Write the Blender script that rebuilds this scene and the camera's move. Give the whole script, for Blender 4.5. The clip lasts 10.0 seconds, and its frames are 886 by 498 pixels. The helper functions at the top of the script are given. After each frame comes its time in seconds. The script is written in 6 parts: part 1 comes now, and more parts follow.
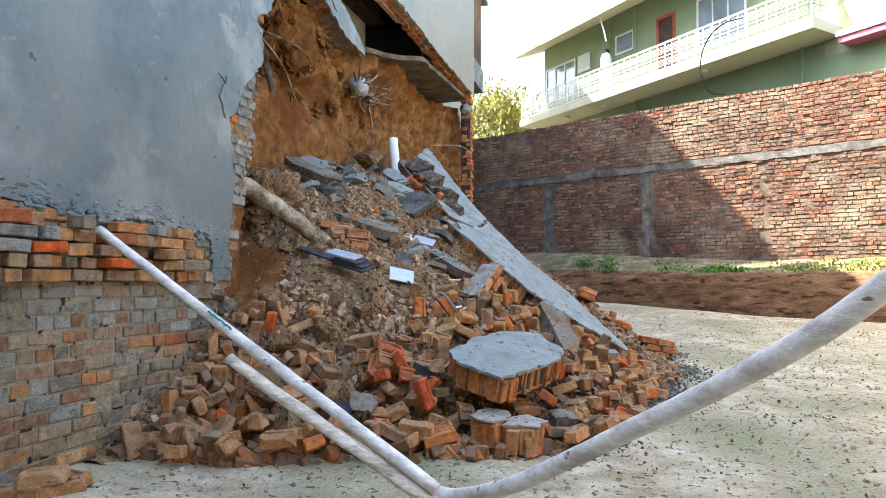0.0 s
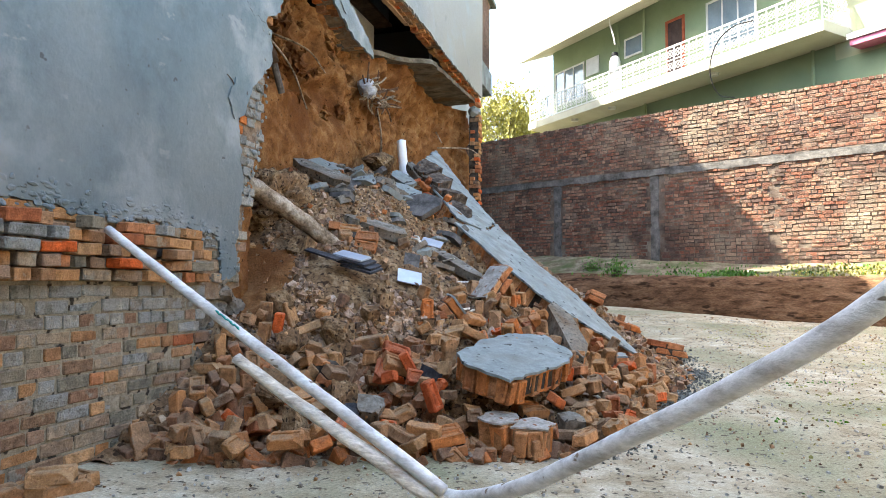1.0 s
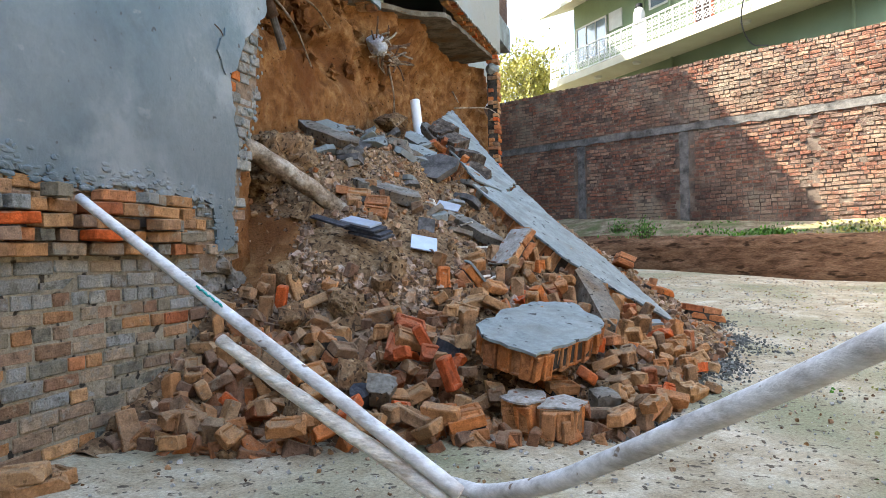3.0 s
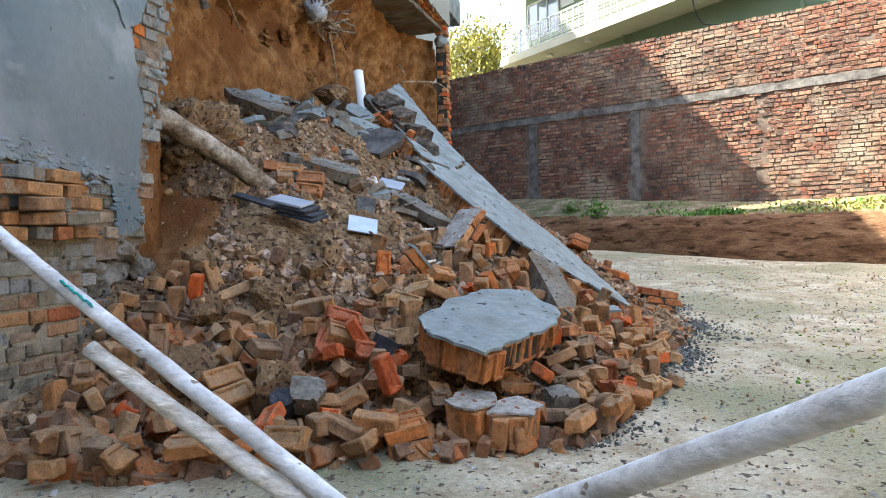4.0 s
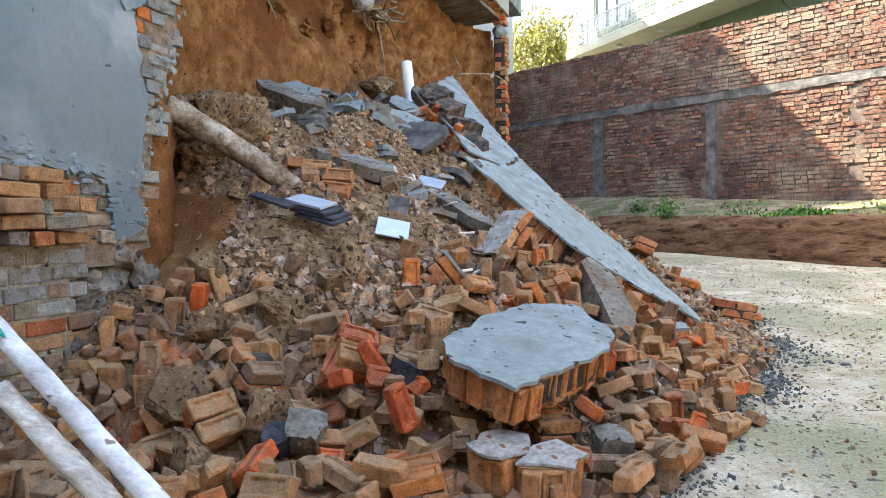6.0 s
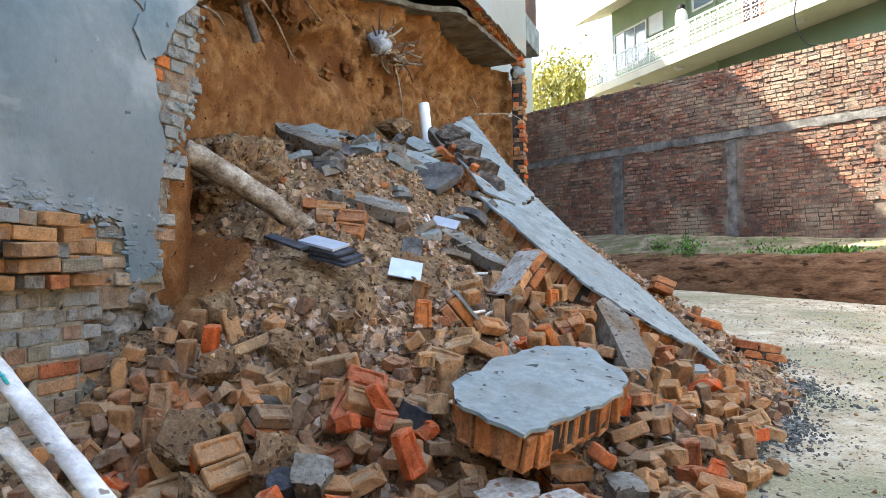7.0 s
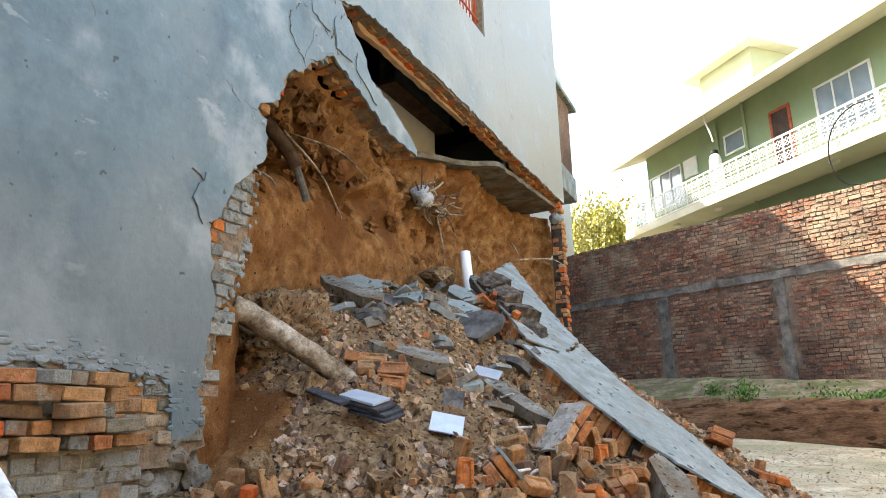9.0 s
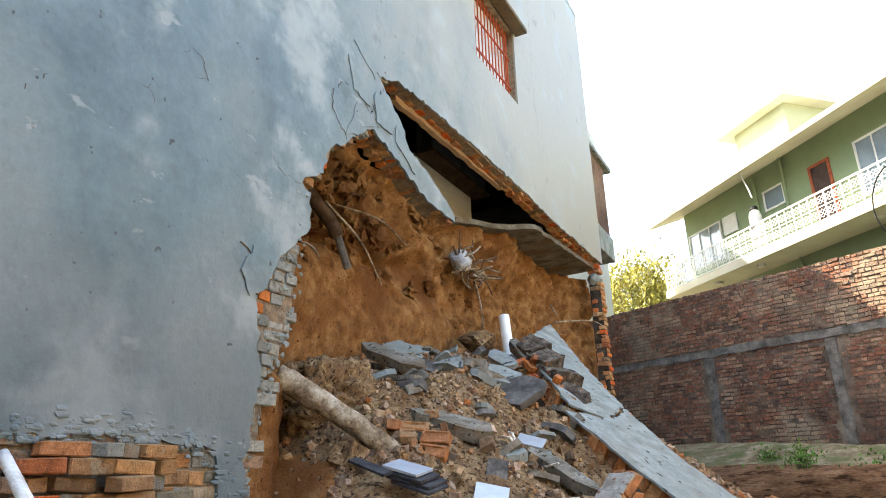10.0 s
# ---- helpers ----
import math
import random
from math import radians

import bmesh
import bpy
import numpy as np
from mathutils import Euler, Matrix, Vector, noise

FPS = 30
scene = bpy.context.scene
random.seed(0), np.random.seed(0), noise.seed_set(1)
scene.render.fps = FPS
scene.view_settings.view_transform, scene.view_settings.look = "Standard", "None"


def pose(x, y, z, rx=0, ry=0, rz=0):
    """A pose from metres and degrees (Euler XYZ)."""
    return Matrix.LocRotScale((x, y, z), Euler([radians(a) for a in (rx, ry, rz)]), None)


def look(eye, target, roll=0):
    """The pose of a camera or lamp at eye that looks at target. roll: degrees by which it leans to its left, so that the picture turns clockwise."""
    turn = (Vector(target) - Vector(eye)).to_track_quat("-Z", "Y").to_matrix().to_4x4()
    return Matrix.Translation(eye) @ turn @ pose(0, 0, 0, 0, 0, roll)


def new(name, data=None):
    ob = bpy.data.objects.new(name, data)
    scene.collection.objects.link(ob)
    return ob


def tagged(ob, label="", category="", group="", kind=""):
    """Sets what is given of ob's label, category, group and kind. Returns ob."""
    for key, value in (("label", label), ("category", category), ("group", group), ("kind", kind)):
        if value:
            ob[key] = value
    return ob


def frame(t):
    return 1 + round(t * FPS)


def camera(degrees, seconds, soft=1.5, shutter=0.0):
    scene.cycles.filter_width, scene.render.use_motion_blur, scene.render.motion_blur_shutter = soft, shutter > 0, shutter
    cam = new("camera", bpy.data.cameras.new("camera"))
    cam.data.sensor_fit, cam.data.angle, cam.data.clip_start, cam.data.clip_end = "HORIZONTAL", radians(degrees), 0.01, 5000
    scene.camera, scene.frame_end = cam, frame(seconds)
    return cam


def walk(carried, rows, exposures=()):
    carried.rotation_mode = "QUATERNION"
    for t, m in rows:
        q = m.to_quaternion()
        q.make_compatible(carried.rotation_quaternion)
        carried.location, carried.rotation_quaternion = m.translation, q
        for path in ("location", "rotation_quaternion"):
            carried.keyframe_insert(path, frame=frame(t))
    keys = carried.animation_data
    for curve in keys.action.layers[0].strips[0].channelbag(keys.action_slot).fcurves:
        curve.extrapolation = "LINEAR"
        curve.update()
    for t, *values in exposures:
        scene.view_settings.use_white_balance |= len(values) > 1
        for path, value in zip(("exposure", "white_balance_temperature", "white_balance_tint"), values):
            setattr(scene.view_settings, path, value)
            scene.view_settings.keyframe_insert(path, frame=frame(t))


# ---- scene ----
cam = camera(68.3, 10.0, soft=0.9)
PATH = [
    (0, (3.19, -0.123, 1.137), (2.664, 1.804, 1.236), 0.1),
    (0.5, (3.183, -0.114, 1.13), (2.642, 1.809, 1.229), 0.5),
    (1, (3.183, -0.105, 1.12), (2.634, 1.815, 1.23), 0.3),
    (1.5, (3.196, -0.057, 1.107), (2.632, 1.861, 1.163), -0.5),
    (2, (3.172, 0.038, 1.1), (2.582, 1.949, 1.129), -1.0),
    (3.3, (3.085, 0.542, 1.121), (2.461, 2.442, 1.109), -1.1),
    (3.5, (3.076, 0.657, 1.127), (2.459, 2.559, 1.091), -0.8),
    (4, (3.013, 0.932, 1.126), (2.536, 2.874, 1.073), -1.3),
    (4.5, (3.021, 1.133, 1.143), (2.586, 3.084, 1.067), -3.1),
    (5, (3.104, 1.336, 1.141), (2.49, 3.237, 1.029), -0.9),
    (5.5, (3.067, 1.482, 1.143), (2.451, 3.382, 1.039), -1.6),
    (6, (3.056, 1.573, 1.176), (2.385, 3.457, 1.118), -0.9),
    (6.2, (3.062, 1.591, 1.189), (2.318, 3.447, 1.217), -0.5),
    (7.3, (3.134, 1.605, 1.206), (2.401, 3.464, 1.283), -1.1),
    (7.5, (3.137, 1.586, 1.211), (2.382, 3.43, 1.384), -1.0),
    (8, (3.147, 1.566, 1.255), (2.372, 3.378, 1.595), -1.0),
    (8.5, (3.155, 1.548, 1.261), (2.348, 3.312, 1.745), -0.9),
    (9, (3.157, 1.585, 1.276), (2.333, 3.342, 1.76), -1.3),
    (9.5, (3.155, 1.543, 1.288), (2.289, 3.26, 1.837), -1.3),
    (10, (3.161, 1.516, 1.308), (2.267, 3.176, 1.972), -1.4),
]
walk(cam, [(t, look(eye, target, roll)) for t, eye, target, roll in PATH], [(0.0, 3.24, 6650, 4), (2.0, 3.24, 6650, 4), (3.8, 3.12, 6550, 4), (4.4, 3.16, 6550, 4), (5.1, 3.38, 6550, 4), (6.2, 3.4, 6500, 4), (7.5, 3.4, 6800, 4), (8.5, 3.36, 7250, 4), (10.0, 3.3, 7450, 4)])

# ---- world and sun ----
world = bpy.data.worlds.new("sky")
scene.world = world
world.use_nodes = True
wn = world.node_tree
sky = wn.nodes.new("ShaderNodeTexSky")
sky.sky_type = "NISHITA"
sky.sun_disc = False
SUN = Vector((1.0, 0.25, -1.36)).normalized()
sky.sun_elevation = math.asin(-SUN.z)
sky.sun_rotation = math.atan2(-SUN.x, -SUN.y)
sky.dust_density = 3.0
wn.links.new(sky.outputs[0], wn.nodes["Background"].inputs[0])
wn.nodes["Background"].inputs[1].default_value = 0.15
sun_data = bpy.data.lights.new("sun", "SUN")
sun_data.energy, sun_data.angle, sun_data.color = 3.5, radians(0.5), (1.0, 0.93, 0.82)
sun = new("sun", sun_data)
sun.matrix_world = look((-20, 10, 40), Vector((-20, 10, 40)) + SUN)

# ---- materials ----


def mat(name, cols, scale=3.0, rough=0.9, bump=0.3, bscale=45.0, rand=0.0, metal=0.0, stretch=(1, 1, 1), spec=0.08, island=0.0, stain=None, stain_scale=0.8, speck=None, speck_scale=30.0, speck_at=0.70, speck_w=0.03, grain=0.26):
    m = bpy.data.materials.new(name)
    m.use_nodes = True
    t = m.node_tree
    n, l = t.nodes, t.links
    b = n["Principled BSDF"]
    co = n.new("ShaderNodeTexCoord")
    mp = n.new("ShaderNodeMapping")
    mp.inputs["Scale"].default_value = stretch
    l.new(co.outputs["Object"], mp.inputs[0])
    src = mp.outputs[0]
    info = n.new("ShaderNodeObjectInfo")
    if rand:
        add = n.new("ShaderNodeVectorMath")
        add.operation = "MULTIPLY_ADD"
        l.new(info.outputs["Random"], add.inputs[0])
        add.inputs[1].default_value = (37.0, 53.0, 71.0)
        l.new(src, add.inputs[2])
        src = add.outputs[0]
    no = n.new("ShaderNodeTexNoise")
    no.inputs["Scale"].default_value = scale
    no.inputs["Detail"].default_value = 9
    no.inputs["Roughness"].default_value = 0.65
    l.new(src, no.inputs[0])
    ramp = n.new("ShaderNodeValToRGB")
    el = ramp.color_ramp.elements
    for i, c in enumerate(cols):
        p = 0.35 + 0.3 * i / max(1, len(cols) - 1)
        e = el[i] if i < 2 else el.new(p)
        e.position, e.color = p, (*c, 1)
    l.new(no.outputs[0], ramp.inputs[0])
    col = ramp.outputs[0]
    if stain:
        sn = n.new("ShaderNodeTexNoise")
        sn.inputs["Scale"].default_value = stain_scale
        sn.inputs["Detail"].default_value = 5
        l.new(src, sn.inputs[0])
        sr = n.new("ShaderNodeValToRGB")
        sr.color_ramp.elements[0].position, sr.color_ramp.elements[1].position = 0.47, 0.66
        l.new(sn.outputs[0], sr.inputs[0])
        mx = n.new("ShaderNodeMix")
        mx.data_type = "RGBA"
        l.new(sr.outputs[0], mx.inputs[0])
        l.new(col, mx.inputs[6])
        mx.inputs[7].default_value = (*stain, 1)
        col = mx.outputs[2]
    if speck:
        kn = n.new("ShaderNodeTexNoise")
        kn.inputs["Scale"].default_value = speck_scale
        kn.inputs["Detail"].default_value = 2
        l.new(src, kn.inputs[0])
        kr = n.new("ShaderNodeValToRGB")
        kr.color_ramp.elements[0].position, kr.color_ramp.elements[1].position = speck_at, speck_at + speck_w
        l.new(kn.outputs[0], kr.inputs[0])
        kx = n.new("ShaderNodeMix")
        kx.data_type = "RGBA"
        l.new(kr.outputs[0], kx.inputs[0])
        l.new(col, kx.inputs[6])
        kx.inputs[7].default_value = (*speck, 1)
        col = kx.outputs[2]
    if rand or island:
        hs = n.new("ShaderNodeHueSaturation")
        mr = n.new("ShaderNodeMapRange")
        mr2 = n.new("ShaderNodeMapRange")
        amount = rand or island
        if rand:
            rv = info.outputs["Random"]
        else:
            rv = n.new("ShaderNodeNewGeometry").outputs["Random Per Island"]
        wob = n.new("ShaderNodeMath")
        wob.operation = "MULTIPLY"
        wob.inputs[1].default_value = 7.31
        l.new(rv, wob.inputs[0])
        fr = n.new("ShaderNodeMath")
        fr.operation = "FRACT"
        l.new(wob.outputs[0], fr.inputs[0])
        l.new(rv, mr.inputs[0])
        l.new(fr.outputs[0], mr2.inputs[0])
        mr.inputs[3].default_value, mr.inputs[4].default_value = 1 - amount, 1 + amount
        mr2.inputs[3].default_value, mr2.inputs[4].default_value = 1 - amount * 0.55, 1 + amount * 0.35
        l.new(mr.outputs[0], hs.inputs["Value"])
        l.new(mr2.outputs[0], hs.inputs["Saturation"])
        mr3 = n.new("ShaderNodeMapRange")
        wob2 = n.new("ShaderNodeMath")
        wob2.operation = "MULTIPLY"
        wob2.inputs[1].default_value = 17.77
        fr2 = n.new("ShaderNodeMath")
        fr2.operation = "FRACT"
        l.new(rv, wob2.inputs[0])
        l.new(wob2.outputs[0], fr2.inputs[0])
        l.new(fr2.outputs[0], mr3.inputs[0])
        mr3.inputs[3].default_value, mr3.inputs[4].default_value = 0.493, 0.5025
        l.new(mr3.outputs[0], hs.inputs["Hue"])
        l.new(col, hs.inputs["Color"])
        col = hs.outputs[0]
    if grain:
        gn = n.new("ShaderNodeTexNoise")
        gn.inputs["Scale"].default_value = bscale * 1.7
        gn.inputs["Detail"].default_value = 6
        gn.inputs["Roughness"].default_value = 0.75
        l.new(src, gn.inputs[0])
        gm = n.new("ShaderNodeMapRange")
        gm.inputs[1].default_value, gm.inputs[2].default_value = 0.33, 0.67
        gm.inputs[3].default_value, gm.inputs[4].default_value = 1 - grain, 1 + grain
        l.new(gn.outputs[0], gm.inputs[0])
        gh = n.new("ShaderNodeHueSaturation")
        l.new(gm.outputs[0], gh.inputs["Value"])
        l.new(col, gh.inputs["Color"])
        col = gh.outputs[0]
    l.new(col, b.inputs["Base Color"])
    b.inputs["Roughness"].default_value = rough
    b.inputs["Metallic"].default_value = metal
    b.inputs["Specular IOR Level"].default_value = spec
    if bump:
        bn = n.new("ShaderNodeTexNoise")
        bn.inputs["Scale"].default_value = bscale
        bn.inputs["Detail"].default_value = 8
        bn.inputs["Roughness"].default_value = 0.7
        l.new(src, bn.inputs[0])
        bp = n.new("ShaderNodeBump")
        bp.inputs["Strength"].default_value = bump
        bp.inputs["Distance"].default_value = 0.02
        l.new(bn.outputs[0], bp.inputs["Height"])
        l.new(bp.outputs[0], b.inputs["Normal"])
    return m


def brick_mat(name, palette, island=False, dust=(0.24, 0.17, 0.11), dust_amount=0.35, smear=None, smear_at=0.56, bump=0.8, shift=0.0, bloom=None, soot=None):
    """Fired clay whose colour jumps from brick to brick, scorched, chipped, dusty on top and smeared with mortar."""
    m = bpy.data.materials.new(name)
    m.use_nodes = True
    n, l = m.node_tree.nodes, m.node_tree.links
    b = n["Principled BSDF"]

    def mixed(fac, a, c, mode="MIX"):
        x = n.new("ShaderNodeMix")
        x.data_type, x.blend_type = "RGBA", mode
        for k, v in ((0, fac), (6, a), (7, c)):
            if isinstance(v, bpy.types.NodeSocket):
                l.new(v, x.inputs[k])
            else:
                x.inputs[k].default_value = v if k == 0 else (*v, 1)
        return x.outputs[2]

    def noisy(scale, lo, hi, a=0.0, c=1.0, detail=6, rough=0.65):
        x = n.new("ShaderNodeTexNoise")
        x.inputs["Scale"].default_value, x.inputs["Detail"].default_value, x.inputs["Roughness"].default_value = scale, detail, rough
        l.new(src, x.inputs[0])
        r = n.new("ShaderNodeMapRange")
        r.inputs[1].default_value, r.inputs[2].default_value, r.inputs[3].default_value, r.inputs[4].default_value = lo, hi, a, c
        l.new(x.outputs[0], r.inputs[0])
        return r.outputs[0]
    rnd = n.new("ShaderNodeNewGeometry").outputs["Random Per Island"] if island else n.new("ShaderNodeObjectInfo").outputs["Random"]
    add = n.new("ShaderNodeVectorMath")
    add.operation = "MULTIPLY_ADD"
    l.new(rnd, add.inputs[0])
    add.inputs[1].default_value = (37.0, 53.0, 71.0)
    l.new(n.new("ShaderNodeTexCoord").outputs["Object"], add.inputs[2])
    src = add.outputs[0]
    wob = n.new("ShaderNodeMath")
    wob.operation = "MULTIPLY_ADD"
    wob.inputs[1].default_value, wob.inputs[2].default_value = 13.7, shift
    l.new(rnd, wob.inputs[0])
    fr = n.new("ShaderNodeMath")
    fr.operation = "FRACT"
    l.new(wob.outputs[0], fr.inputs[0])
    ramp = n.new("ShaderNodeValToRGB")
    ramp.color_ramp.interpolation = "CONSTANT"
    el = ramp.color_ramp.elements
    for i, c in enumerate(palette):
        e = el[i] if i < 2 else el.new(i / len(palette))
        e.position, e.color = i / len(palette), (*c, 1)
    l.new(fr.outputs[0], ramp.inputs[0])
    hs = n.new("ShaderNodeHueSaturation")
    l.new(ramp.outputs[0], hs.inputs["Color"])
    l.new(noisy(14, 0.3, 0.7, 0.55, 1.45), hs.inputs["Value"])
    col = hs.outputs[0]
    col = mixed(noisy(7, 0.60, 0.74, 0.0, 0.55), col, (0.05, 0.034, 0.027))
    col = mixed(noisy(30, 0.64, 0.70, 0.0, 0.5, 3), col, (0.034, 0.024, 0.019))
    if smear:
        col = mixed(noisy(9, smear_at, smear_at + 0.07, 0.0, 0.85), col, smear)
    for colour, scale, lo, hi, top in ((bloom, 0.55, 0.50, 0.68, 0.75), (soot, 0.40, 0.48, 0.66, 0.7)):
        if colour:
            t = n.new("ShaderNodeTexNoise")
            t.inputs["Scale"].default_value, t.inputs["Detail"].default_value, t.inputs["Roughness"].default_value = scale, 8, 0.68
            l.new(n.new("ShaderNodeNewGeometry").outputs["Position"], t.inputs[0])
            r = n.new("ShaderNodeMapRange")
            r.inputs[1].default_value, r.inputs[2].default_value, r.inputs[4].default_value = lo, hi, top
            l.new(t.outputs[0], r.inputs[0])
            col = mixed(r.outputs[0], col, colour)
    up = n.new("ShaderNodeSeparateXYZ")
    l.new(n.new("ShaderNodeNewGeometry").outputs["Normal"], up.inputs[0])
    ur = n.new("ShaderNodeMapRange")
    ur.inputs[1].default_value, ur.inputs[2].default_value, ur.inputs[3].default_value, ur.inputs[4].default_value = 0.2, 0.9, 0.0, dust_amount * 1.6
    l.new(up.outputs[2], ur.inputs[0])
    dm = n.new("ShaderNodeMath")
    dm.operation = "MULTIPLY"
    l.new(ur.outputs[0], dm.inputs[0])
    l.new(noisy(11, 0.36, 0.62), dm.inputs[1])
    col = mixed(dm.outputs[0], col, dust)
    fine = n.new("ShaderNodeHueSaturation")
    l.new(noisy(95, 0.3, 0.7, 0.72, 1.28, 5, 0.75), fine.inputs["Value"])
    l.new(col, fine.inputs["Color"])
    l.new(fine.outputs[0], b.inputs["Base Color"])
    b.inputs["Roughness"].default_value, b.inputs["Specular IOR Level"].default_value = 0.94, 0.05
    bp = n.new("ShaderNodeBump")
    bp.inputs["Strength"].default_value, bp.inputs["Distance"].default_value = bump, 0.02
    l.new(noisy(42, 0.2, 0.8, 0, 1, 8, 0.72), bp.inputs["Height"])
    l.new(bp.outputs[0], b.inputs["Normal"])
    return m


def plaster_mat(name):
    """Grey cement plaster: darker and bluish low down, bounced light painted pale above, with pale dapples of reflected
    light, scuffs and trowel marks.
    """
    # The pale stain colour here also paints dapples of reflected light.
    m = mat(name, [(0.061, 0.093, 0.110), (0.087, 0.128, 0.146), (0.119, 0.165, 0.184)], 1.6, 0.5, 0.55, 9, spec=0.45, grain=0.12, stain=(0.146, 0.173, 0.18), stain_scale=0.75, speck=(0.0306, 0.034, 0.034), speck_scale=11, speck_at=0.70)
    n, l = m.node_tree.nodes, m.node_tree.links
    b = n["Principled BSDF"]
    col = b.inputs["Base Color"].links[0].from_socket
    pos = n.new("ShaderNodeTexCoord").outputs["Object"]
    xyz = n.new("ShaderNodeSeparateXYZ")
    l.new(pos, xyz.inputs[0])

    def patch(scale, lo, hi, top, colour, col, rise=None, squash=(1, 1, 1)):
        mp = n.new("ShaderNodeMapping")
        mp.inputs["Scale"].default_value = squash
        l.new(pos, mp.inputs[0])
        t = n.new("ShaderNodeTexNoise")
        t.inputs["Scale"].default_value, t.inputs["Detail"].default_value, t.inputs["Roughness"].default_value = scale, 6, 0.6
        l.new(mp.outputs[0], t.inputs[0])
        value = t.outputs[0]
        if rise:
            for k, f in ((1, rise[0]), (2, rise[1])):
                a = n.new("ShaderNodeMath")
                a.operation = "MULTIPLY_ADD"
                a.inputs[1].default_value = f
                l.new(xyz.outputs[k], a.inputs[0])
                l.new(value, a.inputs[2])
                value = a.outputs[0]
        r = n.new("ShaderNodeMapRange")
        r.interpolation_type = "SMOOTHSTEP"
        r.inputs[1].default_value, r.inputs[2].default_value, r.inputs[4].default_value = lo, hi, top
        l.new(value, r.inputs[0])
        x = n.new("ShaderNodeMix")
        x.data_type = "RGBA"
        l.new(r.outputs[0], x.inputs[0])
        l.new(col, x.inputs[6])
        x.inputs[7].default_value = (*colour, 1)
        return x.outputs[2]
    # Pale warm tone growing upwards and along the wall paints in bounced sunlight.
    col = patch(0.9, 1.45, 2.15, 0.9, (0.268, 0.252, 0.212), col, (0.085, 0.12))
    # Pale blotches stand in for dappled reflections on the wall.
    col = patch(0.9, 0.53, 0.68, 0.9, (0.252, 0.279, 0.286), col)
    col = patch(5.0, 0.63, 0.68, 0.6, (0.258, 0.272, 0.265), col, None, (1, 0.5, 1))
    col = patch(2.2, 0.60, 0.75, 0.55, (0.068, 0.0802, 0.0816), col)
    # Darker, bluer tone towards the foot of the wall.
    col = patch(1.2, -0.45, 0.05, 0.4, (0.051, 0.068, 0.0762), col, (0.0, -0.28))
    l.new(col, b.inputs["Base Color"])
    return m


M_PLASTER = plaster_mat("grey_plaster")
M_CEMENT = mat("cement", [(0.177, 0.194, 0.184), (0.228, 0.248, 0.235), (0.286, 0.306, 0.292)], 3.5, 0.8, 0.9, 14, stain=(0.17, 0.173, 0.156), stain_scale=3.0, speck=(0.0578, 0.0578, 0.053), speck_scale=11, speck_at=0.66, speck_w=0.03, grain=0.16)
M_OLD_CEMENT = mat("old_cement", [(0.102, 0.085, 0.0646), (0.184, 0.167, 0.139), (0.286, 0.269, 0.235)], 7, 0.95, 1.0, 22, grain=0.3, stain=(0.136, 0.0986, 0.0646), stain_scale=3.5, speck=(0.0408, 0.034, 0.0272), speck_scale=24, speck_at=0.64)
M_BRICK = brick_mat("fired_brick", [(0.345, 0.131, 0.058), (0.476, 0.151, 0.045), (0.296, 0.144, 0.077), (0.411, 0.178, 0.073), (0.509, 0.104, 0.028), (0.385, 0.166, 0.076), (0.443, 0.218, 0.095), (0.286, 0.096, 0.042)], dust=(0.286, 0.204, 0.133), dust_amount=0.4, smear=(0.299, 0.258, 0.197), smear_at=0.64)
M_BRICK_ORANGE = brick_mat("orange_brick", [(0.412, 0.159, 0.058), (0.463, 0.170, 0.055), (0.367, 0.149, 0.062), (0.346, 0.130, 0.052), (0.426, 0.198, 0.086)], dust=(0.306, 0.218, 0.136), dust_amount=0.3, smear=(0.286, 0.231, 0.163), smear_at=0.66)
M_BRICK_RED = brick_mat("red_brick", [(0.40, 0.088, 0.03), (0.44, 0.125, 0.045), (0.36, 0.10, 0.045)], dust=(0.33, 0.22, 0.14), dust_amount=0.2, smear=(0.30, 0.22, 0.16), smear_at=0.66)
M_BRICK_DUSTY = brick_mat("dusty_brick", [(0.335, 0.177, 0.081), (0.270, 0.143, 0.070), (0.390, 0.207, 0.092), (0.310, 0.177, 0.094), (0.200, 0.126, 0.078), (0.375, 0.174, 0.070), (0.429, 0.248, 0.121)], dust=(0.32, 0.228, 0.139), dust_amount=0.5, smear=(0.286, 0.231, 0.163), smear_at=0.60)
M_BRICK_OLD = brick_mat("weathered_brick", [(0.222, 0.158, 0.106), (0.260, 0.170, 0.113), (0.200, 0.170, 0.121), (0.284, 0.217, 0.147), (0.230, 0.135, 0.084), (0.169, 0.155, 0.118)], dust_amount=0.3, smear=(0.245, 0.218, 0.173), smear_at=0.54)
M_BRICK_WALL = brick_mat("boundary_brick", [(0.175, 0.086, 0.061), (0.213, 0.111, 0.076), (0.136, 0.072, 0.053), (0.239, 0.144, 0.099), (0.162, 0.105, 0.080), (0.194, 0.083, 0.055), (0.104, 0.068, 0.057)], True, dust_amount=0.1, smear=(0.272, 0.224, 0.17), smear_at=0.60, bump=1.0, bloom=(0.306, 0.262, 0.197), soot=(0.0578, 0.0394, 0.034))
M_BRICK_GREY = brick_mat("cement_smeared_brick", [(0.233, 0.225, 0.193), (0.184, 0.184, 0.164), (0.283, 0.263, 0.223), (0.219, 0.191, 0.153), (0.318, 0.302, 0.260)], dust_amount=0.2, smear=(0.286, 0.292, 0.275), smear_at=0.47, bump=1.0)
